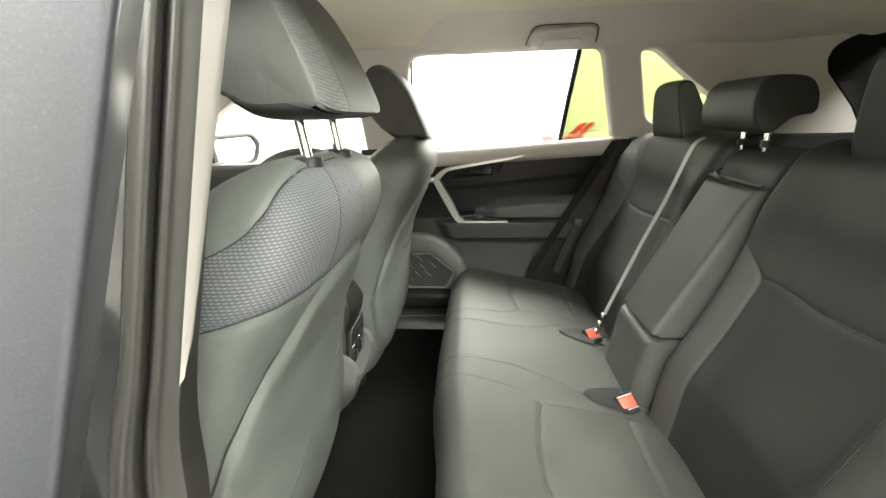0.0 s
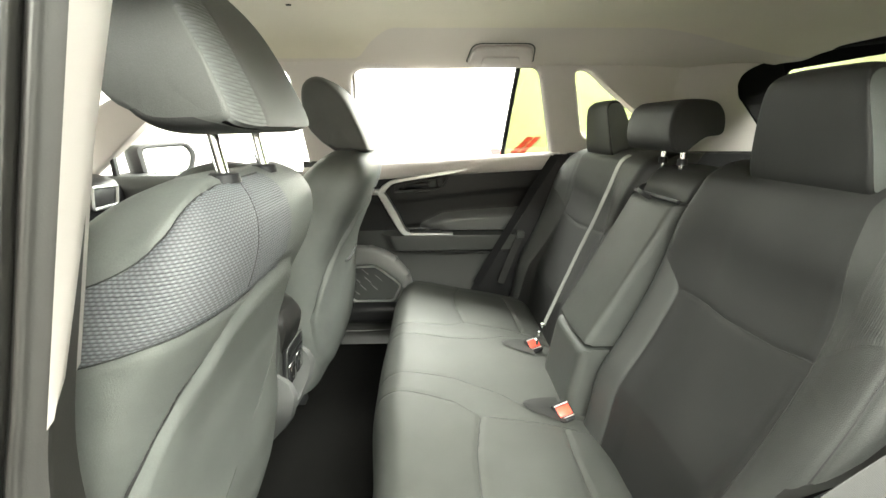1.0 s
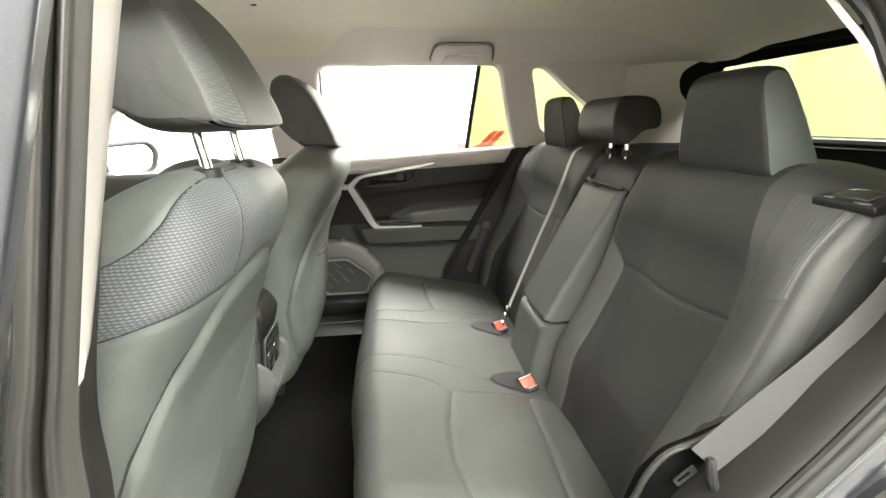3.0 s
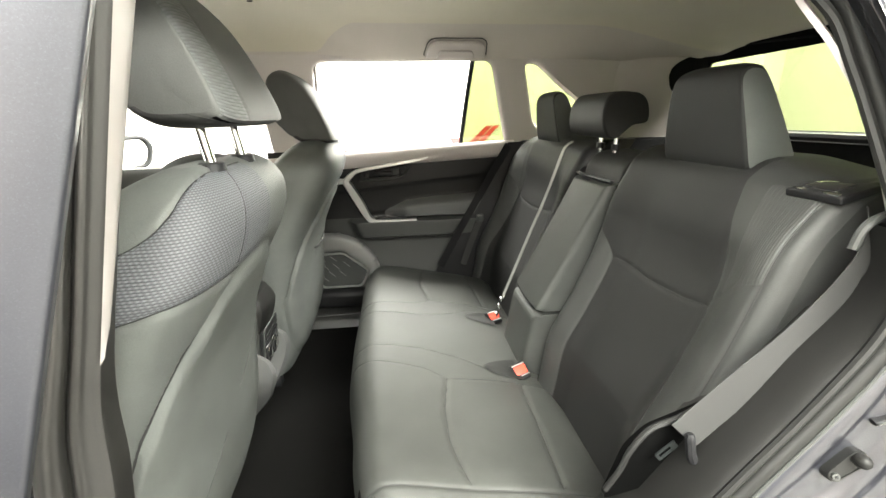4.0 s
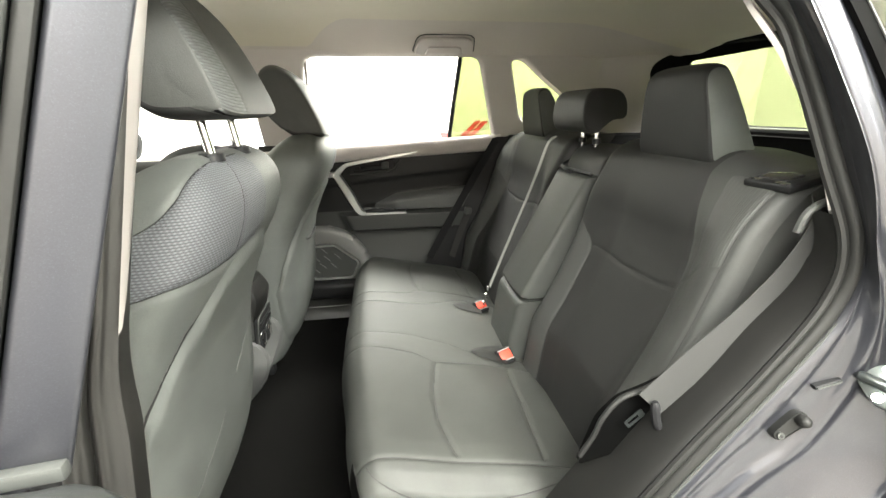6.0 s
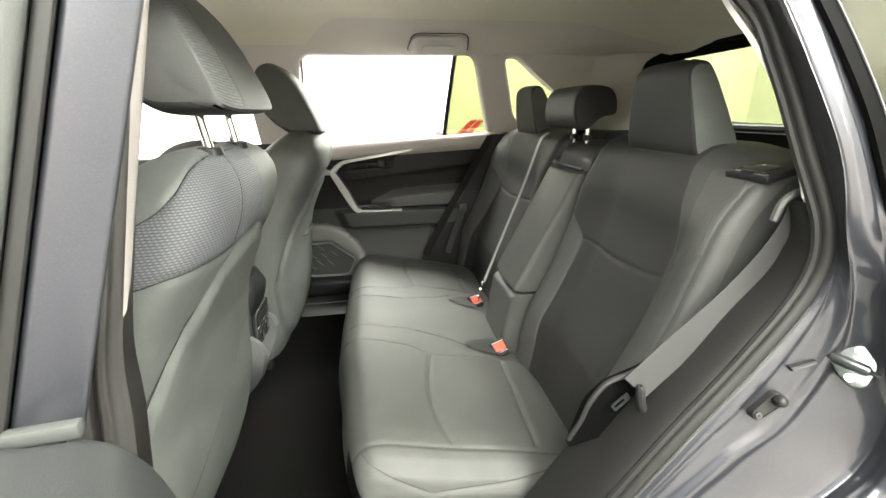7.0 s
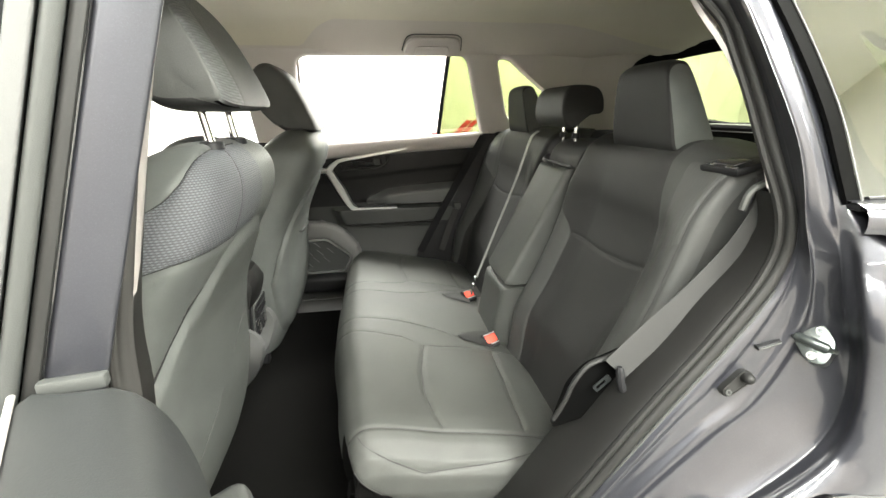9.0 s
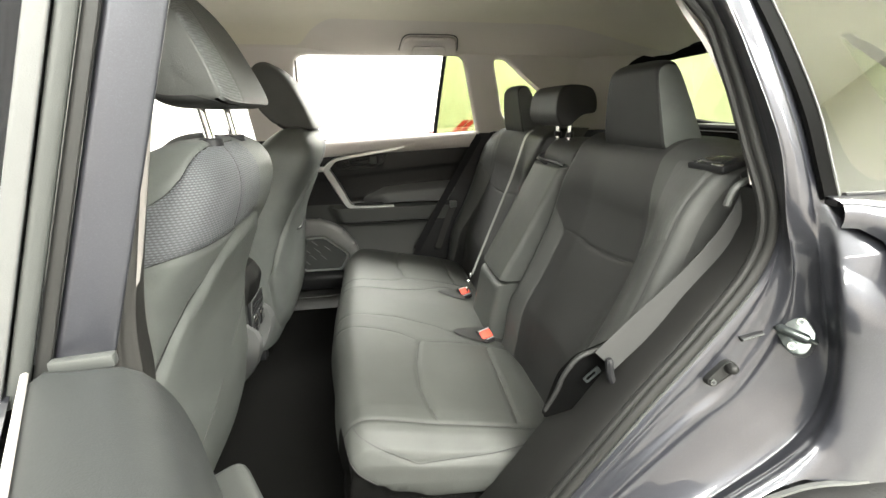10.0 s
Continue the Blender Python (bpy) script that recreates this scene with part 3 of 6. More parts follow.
def bar_on_door(points, widths, y=0.655, thick=0.03):
    p, w = np.array(points, float), np.array(widths, float)
    t = np.gradient(p, axis=0)
    t /= np.linalg.norm(t, axis=1)[:, None]
    nrm = np.stack([-t[:, 1], t[:, 0]], 1)
    rings = []
    for q, m, h in zip(p, nrm, w):
        ring = []
        for f, dy in ((0.5, thick), (0.5, 0.004), (0.40, 0.0), (-0.40, 0.0), (-0.5, 0.004), (-0.5, thick)):
            ring.append((q[0] + m[0] * h * f, y + dy, q[1] + m[1] * h * f))
        rings.append(ring)
    return skin(rings, wrap=True, cap=True)


loop_pts = [(-0.165, 1.106), (-0.22, 1.096), (-0.34, 1.078), (-0.44, 1.062), (-0.468, 1.052), (-0.500, 1.020), (-0.49, 0.995), (-0.455, 0.93), (-0.424, 0.868), (-0.40, 0.850), (-0.34, 0.846), (-0.22, 0.846)]
part("silver_trim", bar_on_door(spline(loop_pts, 60), np.interp(np.linspace(0, 1, 60), [0, 0.12, 0.4, 0.5, 0.62, 0.8, 1], [0.005, 0.012, 0.013, 0.03, 0.034, 0.018, 0.011])), SILVER, door, "satin silver trim bracket")
part("trim_end", box(-0.545, -0.50, 0.66, 0.69, 1.008, 1.028, 0.004), SILVER, door)
part("handle_cup", plate(rounded([(-0.455, 1.015), (-0.445, 1.055), (-0.262, 1.078), (-0.25, 1.035), (-0.30, 1.02)], 0.012), [rounded([(-0.43, 1.027), (-0.425, 1.047), (-0.282, 1.066), (-0.278, 1.036)], 0.008)], lambda a, b, d: Vector((a, 0.668 + d, b)), 0.02, 0.003), BLACK, door)
part("cup_lip", tube([(-0.448, 0.668, 1.018), (-0.38, 0.666, 1.018), (-0.30, 0.666, 1.022), (-0.262, 0.667, 1.04), (-0.235, 0.672, 1.075)], 0.003, 6), GREY_PLASTIC, door)
lever = part("door_handle", box(-0.405, -0.285, 0.668, 0.682, 1.034, 1.054, 0.005), PANEL, door, "dark door release lever")
part("lock_knob", box(-0.315, -0.285, 0.660, 0.672, 1.036, 1.066, 0.004), GREY_PLASTIC, lever)
switch = part("switch_plate", box(-0.395, -0.265, 0.642, 0.665, 0.858, 0.868, 0.004), BLACK, door)
part("window_switch", box(-0.345, -0.315, 0.645, 0.658, 0.866, 0.873, 0.002), GREY_PLASTIC, switch)
part("armrest_seam", tube([(-0.44, 0.655, 0.776), (-0.25, 0.650, 0.772), (0.10, 0.655, 0.772)], 0.003, 6), BLACK, door)
speaker_ring = rounded([(-0.632, 0.572), (-0.656, 0.640), (-0.632, 0.721), (-0.535, 0.724), (-0.434, 0.640), (-0.468, 0.572)], 0.018)
# Lighter plastic stands for light that no lamp here brings to the surround.
part("speaker_surround", plate(rounded([(-0.72, 0.50), (-0.72, 0.785), (-0.60, 0.812), (-0.49, 0.790), (-0.42, 0.725), (-0.38, 0.645), (-0.42, 0.50)], [0.03, 0.05, 0.06, 0.06, 0.06, 0.05, 0.05], 8), [speaker_ring], lambda a, b, d: Vector((a, 0.632 + d, b)), 0.05, 0.022), LIGHT_PLASTIC, door, "speaker surround, light on it put into a paler grey")
grille = part("speaker_grille", plate(speaker_ring, [], lambda a, b, d: Vector((a, 0.640 + d, b)), 0.01), GREY_PLASTIC, door, "grey plastic speaker grille")
part("grille_rim", tube([(a, 0.634, b) for a, b in speaker_ring], 0.005, 6, True), SILVER, grille, "satin rim")
for i, (a, b) in enumerate(((-0.625, 0.70), (-0.58, 0.70), (-0.615, 0.665), (-0.57, 0.665), (-0.525, 0.672), (-0.64, 0.64), (-0.59, 0.632), (-0.545, 0.632), (-0.62, 0.612))):
    part("grille_slot", tube([(a - 0.013, 0.638, b + 0.012), (a + 0.013, 0.637, b - 0.012)], 0.0017, 5), LIGHT_PLASTIC, grille)
part("pocket", box(-0.665, -0.36, 0.60, 0.67, 0.482, 0.565, 0.03, 4), PANEL, door)
sill = thing("door_sill", (-0.55, 0.66, FLOOR_Z), "grey plastic sill along the closed door", "sill trim", "", "structure")
part("cover", skin([[(x, y, z) for y, z in spline([(0.56, 0.415), (0.58, 0.448), (0.61, 0.462), (0.66, 0.47), (0.70, 0.475)], 12)] for x in np.linspace(-0.85, 0.0, 14)]), SILL_PLASTIC, sill)
# Pale tube stands for the highlight on the glossy sill edge.
part("edge", tube([(x, 0.588 + 0.02 * smooth(-0.6, -0.3, x), 0.461) for x in np.linspace(-0.85, 0.0, 16)], 0.0022, 6), MID_PLASTIC, sill, "highlight painted along the sill edge")

# ---- front seats ----
COVER_TOP = ([0.0, 0.038, 0.084, 0.117, 0.134, 0.148, 0.181, 0.194, 0.210, 0.224, 0.238, 0.250, 0.262], [1.070, 1.062, 1.051, 1.038, 1.012, 0.989, 0.962, 0.931, 0.891, 0.866, 0.81, 0.70, 0.50])
TEX_TOP = ([-0.80, -0.634, -0.600, -0.578, -0.563, -0.553, -0.54, -0.46], [1.075, 1.121, 1.132, 1.149, 1.168, 1.196, 1.24, 1.34])
TEX_LOW = ([-0.80, -0.649, -0.618, -0.585, -0.550, -0.515, -0.40], [1.02, 1.044, 1.051, 1.058, 1.060, 1.063, 1.070])


def front_seat(y0, shift, raised, label):
    seat = thing("front_seat", (-0.75, y0, FLOOR_Z), label, "car seat", "front seats")
    out = 1 if y0 > 0 else -1
    zs = np.array([0.44, 0.50, 0.60, 0.70, 0.80, 0.90, 1.00, 1.08, 1.14, 1.18, 1.20, 1.212])
    xr = np.array([-0.690, -0.655, -0.618, -0.600, -0.596, -0.580, -0.535, -0.487, -0.470, -0.480, -0.498, -0.53])
    xf = np.array([-0.90, -0.90, -0.885, -0.865, -0.84, -0.81, -0.765, -0.715, -0.67, -0.625, -0.59, -0.55])
    hw = np.array([0.20, 0.215, 0.235, 0.25, 0.256, 0.258, 0.252, 0.24, 0.222, 0.195, 0.165, 0.11])
    s = np.r_[0, np.cumsum(np.hypot(np.diff(zs), np.diff(xr)))]
    fine = np.linspace(0, s[-1], 150)
    ker = np.ones(11) / 11
    Z, XR, XF, HW = (np.convolve(np.pad(np.interp(fine, s, a), 5, "edge"), ker, "valid") for a in (zs, xr, xf, hw))
    m = 200
    th = np.linspace(0, 2 * np.pi, m, endpoint=False)
    c, n = np.cos(th), np.sin(th)
    cc, nn = np.sign(c) * abs(c) ** 0.5, np.sign(n) * abs(n) ** 0.55
    C, D = (XR + XF) / 2 + shift, (XR - XF) / 2
    G = np.stack([C[:, None] + D[:, None] * cc, y0 + out * HW[:, None] * nn, np.repeat(Z[:, None], m, 1)], 2)
    # the back's own hollow and bulge
    rear = np.clip(cc, 0, 1)[None, :] * np.ones((150, 1))
    lat = (nn[None, :] * np.ones((150, 1)))
    X, ZZ = G[..., 0] - shift - 0.04, G[..., 2]
    d_top = (np.interp(X, *TEX_TOP) - ZZ) * 0.8
    d_low = (ZZ - np.interp(X, *TEX_LOW)) * 0.95
    d_cov = np.minimum((np.interp(abs(G[..., 1] - y0), *COVER_TOP) - ZZ) * 0.5, X + 0.70)
    d_out = (lat + 0.05) * 0.25
    d_stitch = (lat - 0.47) * 0.25
    on_out = np.clip((lat + 0.1) * 6, 0, 1)
    low_line = groove(d_low, 0.004, 0.005) * on_out * (d_cov < 0.02)
    amount = groove(d_top, 0.004, 0.005) * on_out * (d_low > 0) + low_line + groove(d_cov, 0.004, 0.005) * (rear > 0.1)
    amount = amount + groove(d_stitch, 0.0015, 0.003) * (d_low > 0) * (rear > 0.3) * 1.0
    amount = amount + 0.008 * smooth(0.0, 0.016, d_cov)
    G = dent(G, amount, True)
    weave = np.minimum.reduce([d_top, d_low, d_out])
    part("woven_panel", clipped(G, [weave], True), WEAVE, seat, "ribbed woven grey shoulder panel")
    part("back_cover", clipped(G, [-weave, np.minimum(d_cov, 1.16 - ZZ)], True), FABRIC, seat, "smooth grey fabric back cover")
    part("backrest", clipped(G, [-weave, -np.minimum(d_cov, 1.16 - ZZ)], True, True), FABRIC, seat, "smooth grey fabric bolster")
    # stitched lines
    seam_lines(G, d_top, (lat > -0.04) & (d_low > 0), seat, 1)
    seam_lines(G, d_low, (lat > 0.3) & (d_cov < 0.03), seat, 1)
    seam_lines(G, d_cov, (abs(lat) > 0.50) & (ZZ < 1.0) & (ZZ > 0.75) & (cc[None, :] > 0.1), seat, 0)
    seam_lines(G, d_stitch, (d_low > 0) & (rear > 0.3) & (ZZ < 1.2), seat, 0, 0.0008, WEBBING)
    seam_lines(G, d_cov + 0.006, (lat > 0.52) & (ZZ < 0.985) & (ZZ > 0.75) & (cc[None, :] > 0.1), seat, 0, 0.0008, SEAM, "side_seam")
    seam_lines(G, d_cov + 0.003, (lat > 0.52) & (ZZ < 0.985) & (ZZ > 0.75) & (cc[None, :] > 0.1), seat, 0, 0.0022, SEAM, "stitched_band")
    if out < 0:
        cover_seam = ZZ - np.interp(lat, [-0.8, -0.2, 0.5, 0.95], [0.86, 0.775, 0.690, 0.60])
        seam_lines(G, cover_seam, (d_cov > 0.015) & (abs(lat) < 0.97) & (cc[None, :] > 0.05), seat, 1, 0.0008, FABRIC_HEAD_DIM, "cover_seam")
    # map pocket on the back
    if out > 0:
        py, pz = np.linspace(-0.2, 0.2, 40), np.linspace(0.56, 0.90, 40)
        P = np.zeros((40, 40, 3))
        for a, q in enumerate(py):
            for b, z in enumerate(pz):
                zz = z - 0.05 * math.cos(q / 0.2 * 1.5) * smooth(0.8, 0.9, z)
                sag = 0.017 * smooth(0.60, 0.86, z)
                P[a, b] = (np.interp(zz, zs, xr) + shift - 0.006 + sag - 0.05 * (abs(q) / 0.2) ** 3, y0 + q, zz)
        pocket = part("map_pocket", skin(P), FABRIC, seat, "stretched grey map pocket")
        part("pocket_hem", tube(P[3:37, -1], 0.004, 6), SEAM, pocket)
    # cushion and base
    prof = spline([(-1.32, 0.55), (-1.34, 0.62), (-1.28, 0.67), (-1.1, 0.66), (-0.90, 0.62), (-0.80, 0.60), (-0.80, 0.50), (-1.05, 0.48)], 40, True)
    rows = []
    for q, k in ((-0.25, 0.55), (-0.245, 0.75), (-0.23, 0.92), (-0.2, 1), (0, 0.97), (0.2, 1), (0.23, 0.92), (0.245, 0.75), (0.25, 0.55)):
        mm = prof.mean(0) + (prof - prof.mean(0)) * (1 - (1 - k) * 0.35)
        rows.append([(x + shift, y0 + q, z) for x, z in mm])
    part("cushion", skin(rows, wrap=True, cap=True), FABRIC, seat)
    part("seat_base", box(-1.20, -0.78, y0 - 0.2, y0 + 0.2, FLOOR_Z + 0.012, 0.50, 0.02), BLACK, seat)
    for q in (-0.17, 0.17):
        rail_part = part("seat_rail", box(-1.25, -0.72 + shift / 2, y0 + q - 0.02, y0 + q + 0.02, FLOOR_Z + 0.004, 0.445, 0.006), BLACK, seat)
        part("rail_bolt", tube([(-0.728, y0 + q, 0.445), (-0.728, y0 + q, 0.457)], 0.007, 8), STEEL, rail_part)
    # headrest
    zb, hs = 1.20 + raised, shift * 0.6
    hp = np.array(spline([(-0.484, 0.0), (-0.481, 0.02), (-0.51, 0.09), (-0.548, 0.155), (-0.60, 0.202), (-0.64, 0.203), (-0.664, 0.17), (-0.658, 0.085), (-0.622, 0.034), (-0.588, 0.008), (-0.565, -0.003), (-0.525, -0.004)], 90, True))
    rows = []
    f_all = np.sin(np.linspace(-1, 1, 61) * np.pi / 2)
    for f in f_all:
        e = max(0.0, 1 - abs(f) ** 6) ** 0.38
        k = 0.80 + 0.20 * e
        cx, cz = -0.575, 0.085
        rows.append([(cx + hs + (x - cx) * k, y0 + 0.142 * f * (1 - 0.12 * np.clip(z / 0.2, 0, 1)), zb + cz + (z - cz) * k) for x, z in hp])
    HGd = np.array(rows)
    fy = np.repeat((f_all * out)[:, None], 90, 1)
    hz, hx_ = HGd[..., 2] - zb, HGd[..., 0] - hs
    rearish = (hx_ - (-0.60 + 0.0 * hz))
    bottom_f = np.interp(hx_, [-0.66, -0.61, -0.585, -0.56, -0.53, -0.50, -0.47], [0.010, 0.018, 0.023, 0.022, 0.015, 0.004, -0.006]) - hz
    strip = np.minimum(0.034 - abs(fy - 0.74) * 0.14, np.minimum(rearish * 0.5 + 0.045, -bottom_f))
    am = groove(strip, 0.0007, 0.004) + groove(bottom_f, 0.0015, 0.004)
    HGd = dent(HGd, am, True)
    head = part("headrest", clipped(HGd, [-strip, -bottom_f], True), FABRIC_HEAD_DIM, seat, "smooth grey fabric headrest")
    part("ribbed_strip", clipped(HGd.transpose(1, 0, 2), [strip.T, -bottom_f.T]), RIB_STRIP, head, "ribbed woven strip")
    # Same headrest cloth; shade on the down-facing side is a darker tone.
    part("underside", clipped(HGd, [bottom_f], True), FABRIC_SHADED, head, "underside, its shade put into a darker fabric tone")
    part("end_cap", skin(np.array([HGd[0], HGd[0] * 0.5 + HGd[0].mean(0) * 0.5 + np.array((0, -0.002, 0))]), wrap=True, cap=True), FABRIC_HEAD_DIM, head)
    part("end_cap", skin(np.array([HGd[-1], HGd[-1] * 0.5 + HGd[-1].mean(0) * 0.5 + np.array((0, 0.002, 0))]), wrap=True, cap=True), FABRIC_HEAD_DIM, head)
    if out < 0:
        lip = [[(-0.615 + 0.058 * math.cos(a) * math.sin(b), y0 + 0.030 + 0.105 * math.cos(b), 1.176 + 0.040 * math.sin(a) * math.sin(b)) for a in np.linspace(0, 2 * math.pi, 28, endpoint=False)] for b in np.linspace(0.05, math.pi - 0.05, 20)]
        part("top_lip", skin(lip, wrap=True, cap=True), FABRIC_HEAD_DIM, seat, "rounded front lip of the seat top")
    for q in ((-0.08, 0.046) if out < 0 else (-0.06, 0.06)):
        px = -0.535 + shift * 0.6
        post = part("headrest_post", tube([(px + 0.006, y0 + q, 1.15), (px, y0 + q, 1.205), (px - 0.012, y0 + q, zb + 0.03)], 0.0076, 14), CHROME, seat, "bright chrome headrest post")
        part("post_collar", tube([(px + 0.001, y0 + q, 1.198), (px, y0 + q, 1.209), (px, y0 + q, 1.2115)], [0.019, 0.018, 0.014], 18), BLACK, post)
    return seat


front_seat(-0.375, -0.04, 0.06, "grey fabric driver seat with raised headrest")
front_seat(0.375, 0.0, -0.005, "grey fabric front passenger seat with lowered headrest")

# ---- rear bench ----
bench = thing("rear_bench", (-0.2, 0, FLOOR_Z), "grey fabric rear bench seat with folding middle armrest", "car seat")
cp = np.array(spline([(-0.41, 0.47), (-0.435, 0.52), (-0.447, 0.59), (-0.438, 0.655), (-0.41, 0.692), (-0.36, 0.700), (-0.22, 0.672), (-0.04, 0.634), (0.05, 0.604), (0.075, 0.57), (0.07, 0.50), (-0.2, 0.47)], 190, True))
ends = [(-0.602, 0.24, 0.955), (-0.600, 0.50, 0.965), (-0.592, 0.68, 0.975), (-0.578, 0.81, 0.985), (-0.552, 0.92, 0.993), (-0.535, 0.965, 0.998), (-0.515, 0.985, 1.0), (-0.495, 1.0, 1.0)]
yk = np.concatenate([-0.50 - 0.102 * np.sin(np.linspace(math.pi / 2, 0, 40))[:-1], np.linspace(-0.50, 0.50, 170), 0.50 + 0.102 * np.sin(np.linspace(0, math.pi / 2, 40))[1:]])
kz = np.interp(-abs(yk), [e[0] for e in ends], [e[1] for e in ends])
kx = np.interp(-abs(yk), [e[0] for e in ends], [e[2] for e in ends])
bx, bz = -0.19, 0.50
ends_in = 1 - 0.10 * smooth(0.15, 0.40, -yk) - 0.09 * smooth(0.38, 0.57, abs(yk))
kx = np.where(cp[None, :, 0] < bx, (kx * ends_in)[:, None], kx[:, None])
CG = np.stack([bx + (cp[None, :, 0] - bx) * kx, np.repeat(yk[:, None], 190, 1), bz + (cp[None, :, 1] - bz) * np.where(cp[None, :, 1] > bz, kz[:, None], 1.0)], 2)
CX, CY, CZ = CG[..., 0], CG[..., 1], CG[..., 2]
topside = smooth(0.57, 0.62, CZ)
ay = abs(CY)
line_a = ay - np.interp(CX, [-0.45, -0.33, -0.26, -0.21, 0.05], [0.163, 0.175, 0.187, 0.222, 0.215])
line_b = ay - np.interp(CX, [-0.45, -0.26, -0.16, -0.09, 0.05], [0.097, 0.100, 0.130, 0.172, 0.175])
curve_1 = CX - np.interp(ay, [0.215, 0.25, 0.34, 0.43, 0.485, 0.53], [-0.207, -0.213, -0.228, -0.229, -0.218, -0.203])
curve_2 = CX - np.interp(ay, [0.205, 0.232, 0.378, 0.503, 0.53], [-0.020, -0.024, -0.032, -0.036, -0.037])
seat_zone = smooth(0.212, 0.232, ay) * (1 - smooth(0.515, 0.530, ay))
lower_seam = CZ - np.interp(CX, [-0.46, -0.392, -0.356, -0.307, -0.223, -0.134, -0.05, 0.08], [0.69, 0.655, 0.620, 0.585, 0.556, 0.549, 0.545, 0.545])
am = topside * (groove(line_a, 0.0022, 0.004) + groove(line_b, 0.002, 0.0035) + seat_zone * (groove(curve_1, 0.0045, 0.004) + groove(curve_2, 0.0045, 0.004)))
am = am + groove(ay - 0.532, 0.0028, 0.0035) * topside + groove(lower_seam, 0.002, 0.004) * smooth(0.535, 0.55, ay)
am = am + topside * (0.010 * np.exp(-((ay - 0.36) / 0.13) ** 2) * np.exp(-((CX + 0.10) / 0.09) ** 2) + 0.008 * np.exp(-(CY / 0.11) ** 2) * np.exp(-((CX + 0.2) / 0.25) ** 2))
CG = dent(CG, am, True)
end_seam = CZ - np.interp(CX, [-0.44, -0.388, -0.333, -0.253, -0.132, -0.018, 0.08], [0.71, 0.690, 0.668, 0.628, 0.620, 0.614, 0.610])
CG = dent(CG, groove(end_seam, 0.0015, 0.0035) * smooth(0.538, 0.55, ay), True)
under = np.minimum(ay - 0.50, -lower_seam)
CG = dent(CG, -0.016 * smooth(0.0, 0.012, under), True)
cushion = part("cushion", clipped(CG, [-under], True), FABRIC_SEAT_DIM, bench, "grey fabric bench cushion with curved seams")
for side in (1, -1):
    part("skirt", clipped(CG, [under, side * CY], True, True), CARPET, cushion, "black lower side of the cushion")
across, along = topside > 0.5, (topside > 0.5) & (seat_zone > 0.3)
for field, mask, axis_, thread in ((line_a, across, 1, SEAM), (line_b, across, 1, SEAM), (curve_1, along, 0, SEAM), (curve_2, along, 0, SEAM), (ay - 0.532, across, 1, SEAM), (lower_seam, ay > 0.50, 0, SEAM), (end_seam, (ay > 0.538) & (CX < -0.25), 0, SEAM), (end_seam, (ay > 0.538) & (CX > -0.28), 1, SEAM)):
    seam_lines(CG, field, mask, cushion, axis_, 0.0011, thread)
part("cushion_base", box(-0.40, 0.10, -0.545, 0.545, FLOOR_Z + 0.05, 0.555, 0.02), CARPET, bench)


def back_profile(v):
    return np.interp(v, [0.54, 0.60, 0.75, 0.85, 0.95, 1.05, 1.12, 1.17, 1.20], [0.045, 0.060, 0.096, 0.135, 0.175, 0.207, 0.222, 0.236, 0.255])


def back_grid(y_from, y_to, bump, top=1.198, depth=0.11, n=110, edge_r=0.03):
    ys, zs = np.linspace(y_from, y_to, n), np.linspace(0.56, top, 150)
    Y, Z = np.meshgrid(ys, zs, indexing="ij")
    e = np.minimum(Y - y_from, y_to - Y)
    rim = 1 - np.sqrt(np.clip(1 - np.clip(1 - e / edge_r, 0, 1) ** 2, 0, 1))
    crown = 1 - np.sqrt(np.clip(1 - np.clip(1 - (top - Z) / 0.045, 0, 1) ** 2, 0, 1))
    X = back_profile(Z) - bump(Y, Z) + 0.032 * rim + 0.045 * crown
    back = np.stack([back_profile(Z) + depth, Y, Z], 2)
    return np.concatenate([np.stack([X, Y, Z], 2), back[:, ::-1]], 1)


